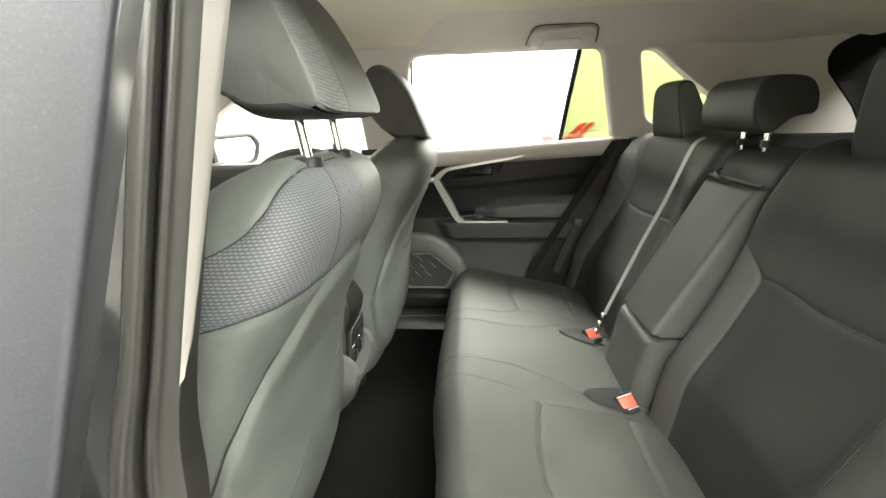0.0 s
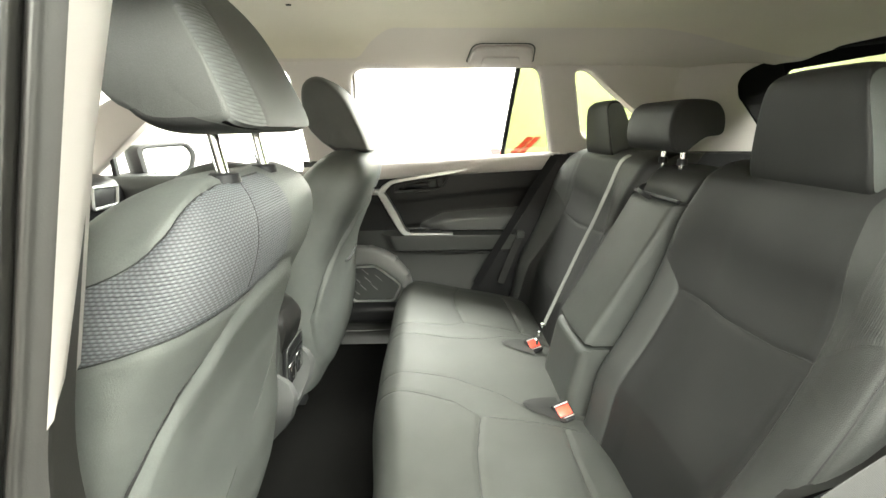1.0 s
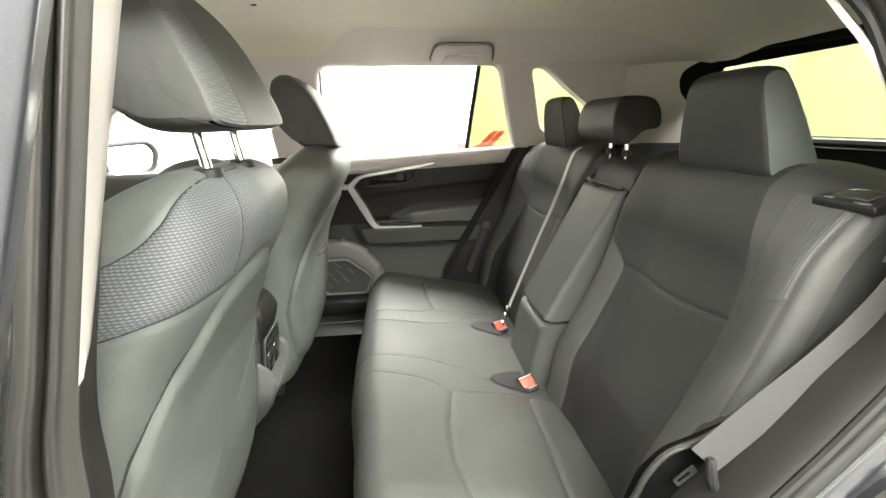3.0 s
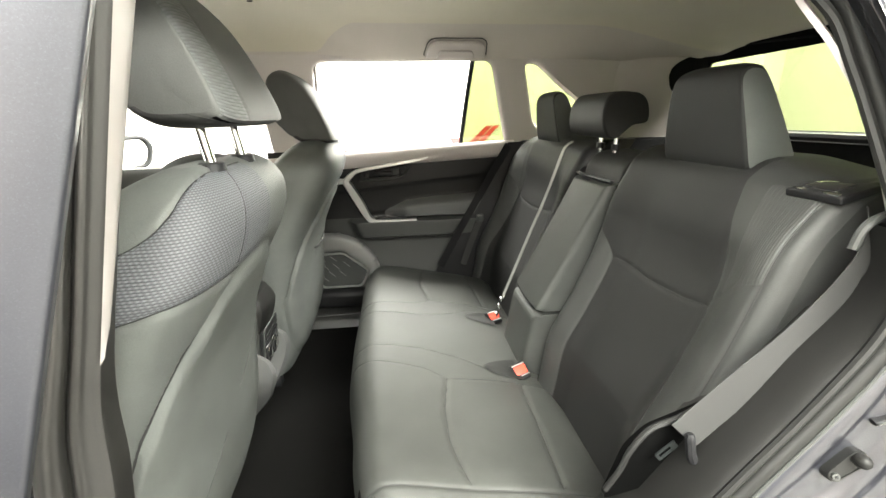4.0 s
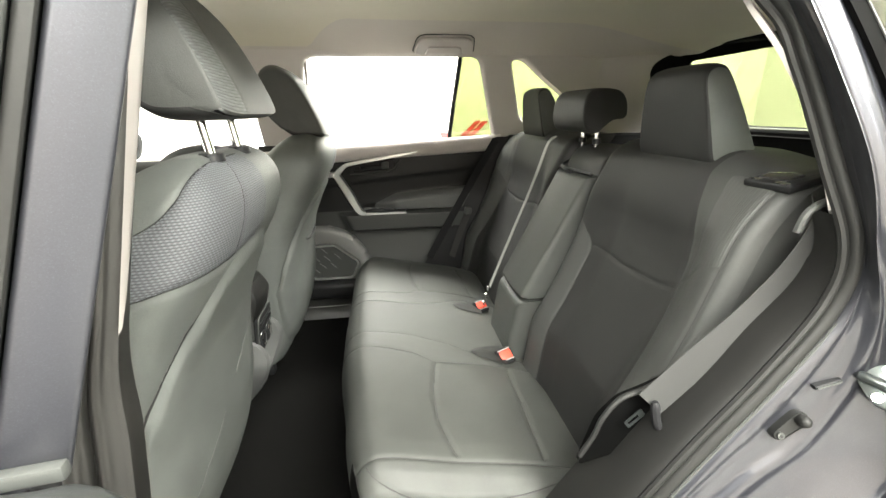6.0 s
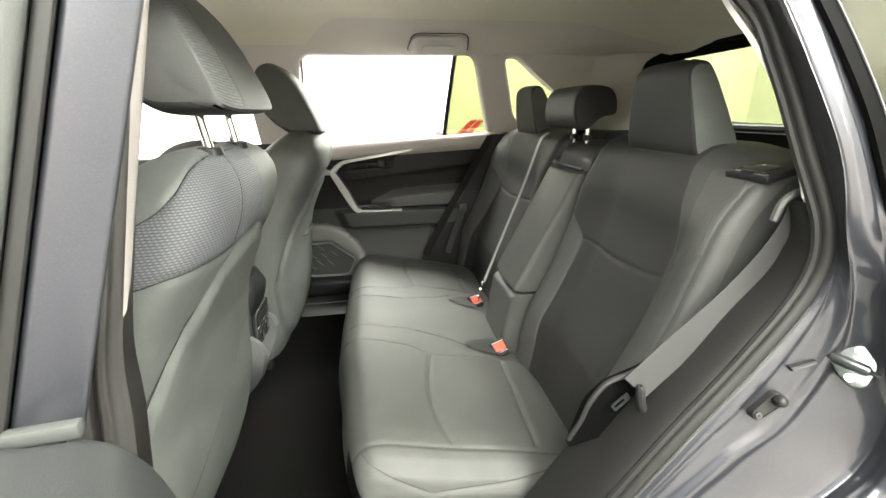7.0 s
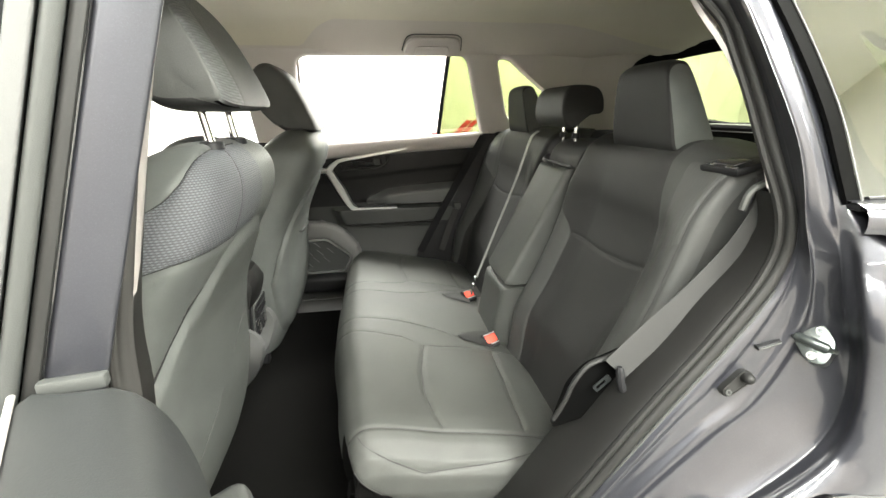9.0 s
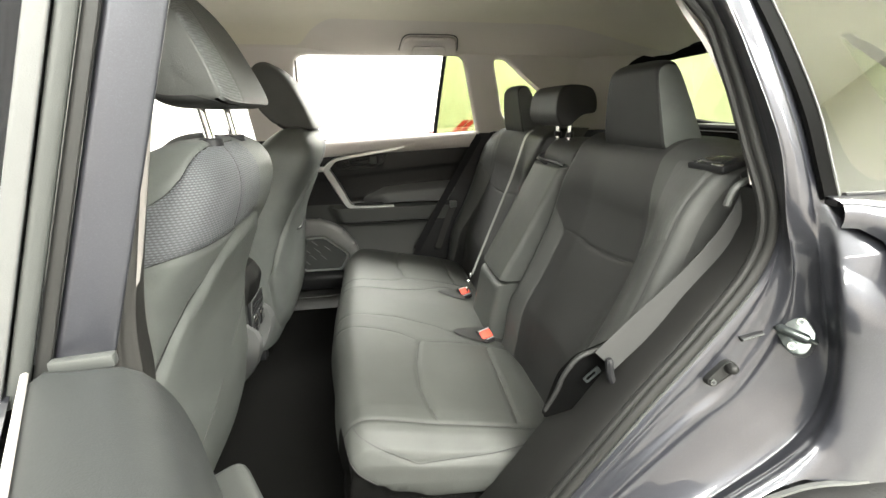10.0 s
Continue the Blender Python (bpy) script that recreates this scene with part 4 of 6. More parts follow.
def outer_back(side, y_in, y_out, label):
    """The outer place's backrest: a sunk middle between two bolsters, seams, and a ribbed shoulder."""
    def bump(Y, Z):
        a = abs(Y)
        inner = 1 - smooth(y_in + 0.02, y_in + 0.14, a)
        outer = smooth(0.50, 0.60, a - 0.06 * (Z - 0.9))
        lumbar = 0.012 * np.exp(-((Z - 0.74) / 0.08) ** 2)
        return 0.030 * inner * smooth(1.19, 1.02, Z) + 0.046 * outer * smooth(1.22, 1.0, Z) + lumbar + 0.012 * smooth(1.0, 1.10, Z)
    lo, hi = (y_in, y_out) if side > 0 else (-y_out, -y_in)
    G = back_grid(lo, hi, bump)
    G[..., 2] -= 0.016 * smooth(0.46, 0.60, abs(G[..., 1])) * smooth(1.10, 1.185, G[..., 2])
    X, Y, Z = G[..., 0], abs(G[..., 1]), G[..., 2]
    front = (X < back_profile(Z) + 0.07).astype(float)
    in_line = Y - (y_in + 0.083 - 0.16 * smooth(0.95, 1.10, Z))
    cross_seam = Z - np.interp(Y, [0.12, 0.21, 0.26, 0.36, 0.46, 0.54, 0.60], [0.975, 0.968, 0.961, 0.953, 0.958, 0.972, 0.99])
    out_line = Y - np.interp(Z, [0.6, 0.77, 0.97, 1.07, 1.2], [0.545, 0.535, 0.515, 0.505, 0.49])
    side_line = Y - 0.618
    am = front * (groove(cross_seam, 0.0024, 0.0035) * (in_line > 0) * (out_line < 0) + groove(out_line, 0.003, 0.005) * smooth(1.12, 1.05, Z) + groove(side_line, 0.0025, 0.004))
    am = am + front * groove(in_line, 0.002, 0.0035) * smooth(1.02, 0.96, Z)
    low_rib = Z - np.interp(Y, [0.5, 0.576, 0.62], [0.965, 1.03, 1.05])
    am = am + front * groove(low_rib, 0.002, 0.004) * (out_line > 0) * (side_line < 0)
    G = dent(G, am)
    ribs = np.minimum.reduce([low_rib, Y - 0.535, -side_line, 1.165 - Z, front - 0.5])
    insert = np.minimum.reduce([in_line, -out_line, front - 0.5])
    # One cloth: door light on bolsters and shade in the middle are tones.
    base = part("backrest", clipped(G, [-ribs, -insert]), FABRIC_BOLSTER_DIM, bench, label)
    part("insert", clipped(G, [-ribs, insert]), FABRIC_SHADED, base, "sunk middle panel, its shade put into a darker tone")
    seam_lines(G, cross_seam, (in_line > 0) & (out_line < 0) & (front > 0.5), base, 0)
    seam_lines(G, out_line, (front > 0.5) & (Z < 1.10), base, 1)
    seam_lines(G, side_line, (front > 0.5) & (Z < 1.15), base, 1)
    seam_lines(G, in_line, (front > 0.5) & (Z < 1.0), base, 1)
    part("ribbed_shoulder", clipped(G, [ribs]), RIB, base, "fine-ribbed fabric shoulder panel")
    for sgn in (lo, hi):
        flat = G[0 if sgn == lo else -1]
        bm = bmesh.new()
        bm.faces.new([bm.verts.new(p) for p in flat])
        part("flank", bm, FABRIC_BOLSTER_DIM, base, "fabric flank, door light put into its tone")
    return base


outer_back(-1, 0.162, 0.640, "grey fabric outer backrest with sunk middle")
outer_back(1, 0.048, 0.640, "grey fabric outer backrest with sunk middle")
mid = back_grid(-0.160, 0.046, lambda Y, Z: 0.004 + 0.0 * Y, top=1.172, n=50, edge_r=0.015)
part("middle_backrest", skin(mid, cap=False), FABRIC_SHADED, bench, "grey fabric middle backrest")
# folding armrest and the pad beneath it
ys, zs = np.linspace(-0.153, 0.035, 40), np.linspace(0.790, 1.108, 70)
AY_, AZ = np.meshgrid(ys, zs, indexing="ij")
e = np.minimum(np.minimum(AY_ + 0.153, 0.035 - AY_), np.minimum(AZ - 0.790, 1.108 - AZ))
AX = np.interp(AZ, [0.78, 0.95, 1.112], [0.022, 0.110, 0.190]) + 0.02 * (1 - np.sqrt(np.clip(1 - np.clip(1 - e / 0.011, 0, 1) ** 2, 0, 1))) - 0.006 * np.exp(-((AY_ + 0.06) / 0.07) ** 2)
back = np.stack([AX * 0 + back_profile(AZ) + 0.01, AY_, AZ], 2)
armrest = part("armrest", skin(np.concatenate([np.stack([AX, AY_, AZ], 2), back[:, ::-1]], 1), wrap=True, cap=True), FABRIC_BACK_DIM, bench, "grey fabric folding middle armrest, closed")
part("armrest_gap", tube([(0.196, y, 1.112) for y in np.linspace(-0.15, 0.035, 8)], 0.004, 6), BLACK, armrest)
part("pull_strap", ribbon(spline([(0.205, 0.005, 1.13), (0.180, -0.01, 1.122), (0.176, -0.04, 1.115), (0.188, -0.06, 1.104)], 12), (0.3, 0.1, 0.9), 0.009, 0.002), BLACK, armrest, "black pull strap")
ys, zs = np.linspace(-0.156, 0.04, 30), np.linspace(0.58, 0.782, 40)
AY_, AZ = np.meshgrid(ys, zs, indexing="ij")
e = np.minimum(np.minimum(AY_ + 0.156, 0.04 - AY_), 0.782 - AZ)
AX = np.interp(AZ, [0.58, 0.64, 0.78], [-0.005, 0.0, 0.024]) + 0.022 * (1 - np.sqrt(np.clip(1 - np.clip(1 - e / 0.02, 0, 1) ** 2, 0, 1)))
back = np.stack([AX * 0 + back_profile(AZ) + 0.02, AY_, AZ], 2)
part("lower_pad", skin(np.concatenate([np.stack([AX, AY_, AZ], 2), back[:, ::-1]], 1), wrap=True, cap=True), FABRIC_BACK_DIM, bench)


def rear_headrest(y0, low=False):
    if low:
        hp = [(0.205, 0.004), (0.191, 0.035), (0.193, 0.075), (0.205, 0.098), (0.228, 0.108), (0.280, 0.104), (0.302, 0.085), (0.308, 0.055), (0.302, 0.036), (0.270, 0.030), (0.245, 0.012), (0.23, 0.0)]
        zb, w, cx, cz, px, q0, narrow = 1.208, 0.106, 0.25, 0.055, 0.262, 0.040, 0.16
    else:
        hp = [(0.234, 0.006), (0.224, 0.06), (0.217, 0.130), (0.224, 0.153), (0.243, 0.160), (0.264, 0.146), (0.299, 0.06), (0.318, 0.012), (0.308, 0.0), (0.25, -0.002)]
        zb, w, cx, cz, px, q0, narrow = 1.178, 0.106, 0.265, 0.075, 0.270, 0.05, 0.26
    prof = np.array(spline(hp, 70, True))
    f_all = np.sin(np.linspace(-1, 1, 51) * np.pi / 2)
    rows = []
    for f in f_all:
        k = 0.94 + 0.06 * max(0.0, 1 - abs(f) ** 24) ** 0.5
        drop = 1 - (0.02 if low else 0.075) * abs(f) ** 5
        rows.append([(cx + (x - cx) * k, y0 + w * f * (1 - narrow * np.clip(z / 0.16, 0, 1) ** 1.4), zb + cz + (z - cz) * k * (drop if z > cz else 1.0)) for x, z in prof])
    G = np.array(rows)
    seam = 0.985 - abs(np.repeat(f_all[:, None], 70, 1))
    G = dent(G, groove(seam * 0.12, 0.003, 0.004), True)
    # Dark front, pale sides: light from the open door set as two tones.
    head = part("headrest", clipped(G, [seam], True), FABRIC_SHADED, bench, "fabric headrest, front toned dark for shade")
    part("side_panel", clipped(G, [-seam, np.repeat(-f_all[:, None], 70, 1)], True), FABRIC_SHADED if low else FABRIC, head)
    part("side_panel", clipped(G, [-seam, np.repeat(f_all[:, None], 70, 1)], True), FABRIC_SHADED if low else FABRIC, head)
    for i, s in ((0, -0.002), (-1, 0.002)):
        part("end_cap", skin(np.array([G[i], G[i] * 0.4 + G[i].mean(0) * 0.6 + np.array((0, 2 * s, 0))]), wrap=True, cap=True), FABRIC_SHADED if low else FABRIC, head, "" if low else "side panel, door light put into a lighter tone")
    for q in (-q0, q0):
        post = part("headrest_post", tube([(px, y0 + q, 1.14), (px, y0 + q, zb + 0.03)], 0.006, 10), CHROME, bench)
        part("post_collar", tube([(px, y0 + q, 1.176), (px, y0 + q, 1.190)], 0.011, 10), BLACK, post)


rear_headrest(-0.375)
rear_headrest(0.385)
rear_headrest(0.008, True)

# seat release on the shoulder
lever_thing = thing("seat_release", (0.222, -0.63, 1.17), "black seat release plate with chrome bits on the backrest shoulder", "lever")
part("plate", moved(box(-0.028, 0.028, -0.038, 0.038, -0.010, 0.001, 0.003, 3), pose(0.246, -0.602, 1.171, 0, -14, 0)), BLACK, lever_thing)
part("handle", moved(box(-0.016, 0.016, -0.022, 0.024, -0.004, 0.003, 0.003, 3), pose(0.246, -0.600, 1.171, 0, -14, 0)), GLOSS_BLACK, lever_thing, "glossy lever")
for a, b, w in ((-0.023, -0.022, 0.010), (-0.022, 0.022, 0.008)):
    part("chrome_edge", moved(box(a - 0.003, a + 0.003, b - w, b + w, -0.001, 0.0025, 0.001), pose(0.246, -0.602, 1.171, 0, -14, 0)), CHROME, lever_thing, "chrome edge")


# ---- buckles and belts ----
def buckle(x, y, z, label):
    """A buckle whose face looks up and towards the open door."""
    b = thing("belt_buckle", (x, y, z), label, "seat belt buckle", "rear buckles")
    e1 = Vector((0.93, 0.33, 0.12)).normalized()
    e3 = e1.cross(Vector((0.05, -0.80, -0.60))).normalized()
    if e3.z < 0:
        e3 = -e3
    e2 = e3.cross(e1)
    m = Matrix(((e1.x, e2.x, e3.x, x), (e1.y, e2.y, e3.y, y), (e1.z, e2.z, e3.z, z), (0, 0, 0, 1)))
    part("housing", moved(box(-0.021, 0.021, -0.025, 0.022, -0.07, 0.0, 0.005, 3), m), BLACK, b)
    part("button", moved(box(-0.0165, 0.0165, -0.0115, 0.0115, -0.006, 0.003, 0.002), m), RED, b, "bright red release button")
    for e_ in (-0.0145, 0.0145):
        part("rim", moved(box(-0.018, 0.018, e_ - 0.0014, e_ + 0.0014, -0.002, 0.0025, 0.001), m), CREAM, b, "pale slot edge")
    return b


buckle(-0.014, -0.182, 0.646, "black seat belt buckle with a red button in a pocket")
buckle(-0.010, 0.118, 0.648, "black seat belt buckle with a red button in a pocket")
for y in (-0.165, 0.12):
    cup = thing("buckle_pocket", (-0.05, y, 0.635), "dark stitched pocket round the belt buckle", "seat pocket", "buckle pockets")
    rows = []
    for u in np.linspace(0, 1, 12):
        x = -0.105 + 0.09 * u
        w = 0.045 * math.sqrt(u)
        base_z = np.interp(x, [-0.22, -0.05, 0.05], [0.672, 0.640, 0.618])
        rows.append([(x, y + w * q, base_z + 0.004 + 0.003 * (1 - q * q)) for q in np.linspace(-1, 1, 9)])
    bm = skin(rows)
    ob = part("lining", bm, FABRIC_SHADED, cup)

belt = thing("seat_belt", (0.08, -0.64, 0.82), "grey lap and shoulder belt hanging beside the open door", "seat belt", "rear belts")
path = spline([(0.045, -0.670, 0.866), (0.105, -0.672, 0.930), (0.170, -0.674, 0.995), (0.220, -0.676, 1.060), (0.243, -0.676, 1.112), (0.252, -0.660, 1.142)], 30)
part("webbing", ribbon(path, [(0.66, -0.16, -0.62)], 0.046), WEBBING, belt)
part("tongue", plate(rounded([(-0.0065, -0.017), (0.0065, -0.017), (0.0065, 0.015), (-0.0065, 0.015)], 0.003), [rounded([(-0.0038, -0.013), (0.0038, -0.013), (0.0038, 0.006), (-0.0038, 0.006)], 0.0015)], lambda a, b, d: Vector((0.031 + 0.74 * b + 0.60 * a, -0.664 + d, 0.838 + 0.67 * b - 0.76 * a)), 0.0025), STEEL, belt, "steel latch tongue")
part("tongue_grip", tube(spline([(0.048, -0.676, 0.874), (0.050, -0.678, 0.858), (0.053, -0.680, 0.842), (0.060, -0.681, 0.832), (0.074, -0.680, 0.836)], 16), [0.004, 0.006, 0.0065, 0.0065, 0.0065, 0.0065, 0.0065, 0.0065, 0.0065, 0.0065, 0.0065, 0.0065, 0.0065, 0.0065, 0.006, 0.004], 8), BLACK, belt, "black plastic tongue grip")
part("guide", tube(spline([(0.196, -0.684, 1.116), (0.202, -0.684, 1.138), (0.216, -0.684, 1.150), (0.240, -0.684, 1.157)], 14), 0.005, 8), GREY_PLASTIC, belt, "grey belt guide loop")
stow = thing("belt_recess", (0.06, -0.62, 0.82), "belt tongue recess, its shade drawn as a black plate", "trim recess")
part("rim", tube(spline([(-0.040, -0.648, 0.765), (-0.024, -0.652, 0.804), (-0.015, -0.654, 0.835), (0.009, -0.655, 0.868), (0.048, -0.655, 0.882), (0.095, -0.652, 0.905)], 24), 0.0042, 8), FABRIC_SHADED, stow, "fabric edge round the recess")
# Flat black plate stands for the shade inside the recess.
part("recess_shade", plate(rounded([(-0.045, 0.750), (-0.020, 0.835), (0.008, 0.866), (0.048, 0.880), (0.110, 0.905), (0.085, 0.780)], 0.012), [], lambda a, b, d: Vector((a, -0.650 + d, b)), 0.008), SEAL_BLACK, stow)

mid_belt = thing("seat_belt", (0.02, 0.07, 0.70), "middle belt down the backrest, reflection put into pale webbing", "seat belt", "rear belts")
path = spline([(0.197, 0.086, 1.192), (0.178, 0.095, 1.172), (0.157, 0.108, 1.095), (0.136, 0.124, 1.015), (0.103, 0.136, 0.918), (0.062, 0.128, 0.820), (0.016, 0.114, 0.715)], 40)
part("webbing", ribbon(path, (0.1, 1, 0.05), 0.024), LIT_WEBBING, mid_belt)
for i in range(3):
    z = 0.732 - 0.024 * i
    part("tongue", box(0.006 - 0.008 * i, 0.014 - 0.008 * i, 0.104 - 0.003 * i, 0.122 - 0.003 * i, z - 0.030, z - 0.014, 0.003), CHROME, mid_belt, "bright steel tongue")

far_belt = thing("seat_belt", (0.0, 0.62, 0.66), "black shoulder belt along the far pillar", "seat belt", "rear belts")
part("webbing", ribbon(spline([(0.165, 0.632, 1.15), (0.10, 0.635, 1.04), (0.03, 0.635, 0.92), (-0.05, 0.632, 0.78), (-0.125, 0.625, 0.645)], 24), (0.75, 0.15, -0.55), 0.034), BLACK, far_belt)
part("webbing", ribbon(spline([(0.045, 0.60, 0.86), (0.01, 0.60, 0.77), (-0.03, 0.60, 0.655)], 14), (0.8, 0.1, -0.4), 0.030), WEBBING, far_belt)
part("tongue", box(0.025, 0.055, 0.585, 0.60, 0.845, 0.875, 0.004), GREY_PLASTIC, far_belt)
far_trim = thing("pillar_base_right", (0.05, 0.66, 0.6), "charcoal lower pillar trim beside the far seat", "pillar trim", "", "structure")
part("cover", skin([[(x + 0.57 * (z - 0.6), 0.655 - 0.01 * math.sin(u * 3), z) for u, x in zip(np.linspace(0, 1, 10), np.linspace(-0.15, 0.22, 10))] for z in np.linspace(0.5, 1.16, 14)]), BLACK, far_trim)

# ---- centre console ----
console = thing("centre_console", (-0.75, 0, FLOOR_Z), "grey centre console with rear vents and sockets", "console")
levels = (0.42, 0.47, 0.53, 0.60, 0.64, 0.68, 0.74, 0.80, 0.84, 0.862)
rears = (-0.90, -0.79, -0.735, -0.700, -0.690, -0.682, -0.678, -0.672, -0.684, -0.74)
rows = []
for z, xr_, w in zip(levels, rears, (0.09, 0.092, 0.093, 0.094, 0.094, 0.092, 0.088, 0.080, 0.074, 0.066)):
    rows.append([(a, b, z) for a, b in rounded([(xr_, -w), (xr_, w), (-1.35, w), (-1.35, -w)], [0.03, 0.03, 0.01, 0.01], 6)])
grid = np.array(rows)
grid = np.stack([spline(grid[:, j], 44) for j in range(grid.shape[1])], 1)
part("body", skin(grid, wrap=True, cap=True), GREY_PLASTIC, console)


def console_rear(z, off=0.0):
    return float(np.interp(z, levels, rears)) + off


# curved wings of the console on both sides of the vent panel, meeting in a point near the floor
for sgn in (-1, 1):
    wing = []
    for z in np.linspace(0.452, 0.690, 34):
        u = (z - 0.452) / 0.238
        reach = np.interp(z, [0.452, 0.50, 0.55, 0.60, 0.635, 0.665, 0.690], [-0.742, -0.700, -0.668, -0.648, -0.642, -0.652, -0.682])
        y_mid = 0.020 + 0.058 * smooth(0.0, 0.75, u)
        half = 0.004 + 0.013 * math.sin(math.pi * min(1.0, u * 0.9 + 0.05))
        wing.append([(reach - 0.0, sgn * y_mid, z), (reach - 0.006, sgn * (y_mid + half), z), (reach - 0.03, sgn * (y_mid + half * 1.3), z), (reach - 0.09, sgn * (y_mid + half * 1.2), z), (reach - 0.09, sgn * (y_mid - half), z), (reach - 0.008, sgn * (y_mid - half), z)])
    part("side_wing", skin(wing, wrap=True, cap=True), MID_PLASTIC, console, "grey curved console wing")
part("tip_screw", tube([(-0.744, 0.0, 0.462), (-0.736, 0.0, 0.458)], 0.005, 8), STEEL, console)
cover_rows = []
for z in np.linspace(0.735, 0.868, 20):
    w = 0.060 - 0.018 * smooth(0.80, 0.868, z)
    x = console_rear(z, 0.010 + 0.012 * math.sin((z - 0.735) / 0.133 * math.pi))
    cover_rows.append([(x - 0.030, -w - 0.006, z)] + [(x - 0.010 * (q / w) ** 4, q, z) for q in np.linspace(-w, w, 12)] + [(x - 0.030, w + 0.006, z)])
part("rear_cover", skin(cover_rows), TRIM_GREY, console, "charcoal curved cover above the sockets")
panel_ = part("vent_panel", plate(rounded([(-0.012, 0.505), (-0.062, 0.655), (-0.058, 0.74), (0.058, 0.74), (0.062, 0.655), (0.012, 0.505)], 0.014), [], lambda a, b, d: Vector((console_rear(b, 0.003) + d, a, b)), 0.012, 0.003), BLACK, console, "black rear socket panel")
for b in (0.722, 0.708):
    part("vent_slat", tube([(console_rear(b, 0.017), a, b) for a in (-0.048, 0.048)], 0.003, 6), PANEL, panel_)
for a in (-0.029, 0.029):
    part("socket", box(console_rear(0.665, 0.010), console_rear(0.665, 0.021), a - 0.024, a + 0.024, 0.640, 0.692, 0.006, 3), GLOSS_BLACK, panel_, "glossy black charging socket")
    part("socket_edge", tube([(console_rear(0.665, 0.021), a + 0.019 * math.cos(q), 0.666 + 0.019 * math.sin(q)) for q in np.linspace(0.3, 2.6, 9)], 0.0013, 6), CHROME, panel_, "bright socket edge")
    part("socket_pin", tube([(console_rear(0.665, 0.020), a, 0.652), (console_rear(0.665, 0.023), a, 0.652)], 0.003, 8), CHROME, panel_)
part("vent_rim", tube([(console_rear(b, 0.014), a, b) for a, b in rounded([(-0.012, 0.505), (-0.064, 0.655), (-0.060, 0.742), (0.060, 0.742), (0.064, 0.655), (0.012, 0.505)], 0.014)], 0.0025, 6, True), GREY_PLASTIC, panel_)
part("armrest_lid", box(-1.15, -0.72, -0.09, 0.09, 0.855, 0.905, 0.02, 4), BLACK, console)

# ---- dashboard, far front door and mirror ----
dash = thing("dashboard", (-1.6, 0, 0.9), "dark dashboard with a silver-framed side vent", "dashboard")
prof = spline([(-1.95, 1.08), (-1.75, 1.105), (-1.60, 1.10), (-1.52, 1.075), (-1.49, 1.02), (-1.50, 0.94), (-1.58, 0.85), (-1.75, 0.78)], 30)
part("body", skin([[(x, y, z) for x, z in prof] for y in np.linspace(-0.68, 0.68, 20)]), PANEL, dash)
vent = part("vent", box(-1.505, -1.478, 0.49, 0.62, 1.0, 1.065, 0.008), BLACK, dash)
part("vent_frame", tube([(-1.476, a, b) for a, b in rounded([(0.485, 0.995), (0.50, 1.07), (0.62, 1.065), (0.60, 0.995)], 0.012)], 0.006, 6, True), SILVER, vent, "silver vent frame")
front_door = thing("door_3", (-1.2, 0.70, 0.45), "closed grey front passenger door", "car door", "", "structure")
part("panel", skin([[(x, y, z) for y, z in spline([(0.66, 0.45), (0.655, 0.75), (0.62, 0.85), (0.64, 0.90), (0.665, 0.98), (0.668, 1.05), (0.69, 1.085), (0.73, 1.085)], 24)] for x in np.linspace(-1.75, -0.72, 12)]), GREY_PLASTIC, front_door)
mirror = thing("wing_mirror", (-1.5, 0.95, 1.09), "black wing mirror with a bright reflection", "wing mirror")
ca, sa = np.array((-1.485, 0.972, 1.128)), np.array((0.34, 0.94, 0.0)) / np.hypot(0.34, 0.94)
na = np.array((sa[1], -sa[0], 0.0))
shape = rounded([(-0.12, -0.075), (-0.135, 0.065), (0.098, 0.072), (0.135, 0.025), (0.104, -0.06)], [0.03, 0.03, 0.04, 0.03, 0.04], 7)
part("glass", plate([(a * 0.86, b * 0.84) for a, b in shape], [], lambda a, b, d: Vector(ca + sa * a + np.array((0, 0, 1)) * b + na * (0.002 + d)), 0.004), MIRROR, mirror, "mirror glass")
rows = [[tuple(ca + sa * a * k + np.array((0, 0, b * k)) + na * off) for a, b in shape] for off, k in ((0.008, 0.88), (0.014, 0.96), (0.012, 1.06), (-0.03, 1.12), (-0.08, 1.0), (-0.12, 0.66))]
part("housing", skin(rows, wrap=True, cap=False), BLACK, mirror)
part("back_shell", skin([rows[-1], [tuple(ca - na * 0.11)] * len(shape)], wrap=True), BLACK, mirror)
part("mirror_foot", box(-1.62, -1.50, 0.74, 0.92, 1.06, 1.085, 0.012), BLACK, mirror)

# ---- near side: weatherstrip, trim, jamb and outer body ----
OPENING = [(0.16, -0.625, 1.39), (0.191, -0.653, 1.317), (0.217, -0.694, 1.207), (0.233, -0.73, 1.112), (0.222, -0.735, 1.033), (0.159, -0.735, 0.932), (0.077, -0.735, 0.825), (-0.027, -0.735, 0.679), (-0.12, -0.735, 0.55), (-0.22, -0.735, 0.46), (-0.35, -0.735, 0.42), (-0.50, -0.735, 0.43), (-0.61, -0.737, 0.52), (-0.632, -0.735, 0.90), (-0.622, -0.69, 1.2), (-0.612, -0.645, 1.36), (-0.56, -0.61, 1.45), (-0.30, -0.60, 1.475), (0.05, -0.605, 1.455)]
ring = spline(OPENING, 300, True)
seal = thing("door_seal", (0, -0.735, 0.42), "dark rubber weatherstrip round the open rear door", "weatherstrip", "", "structure")


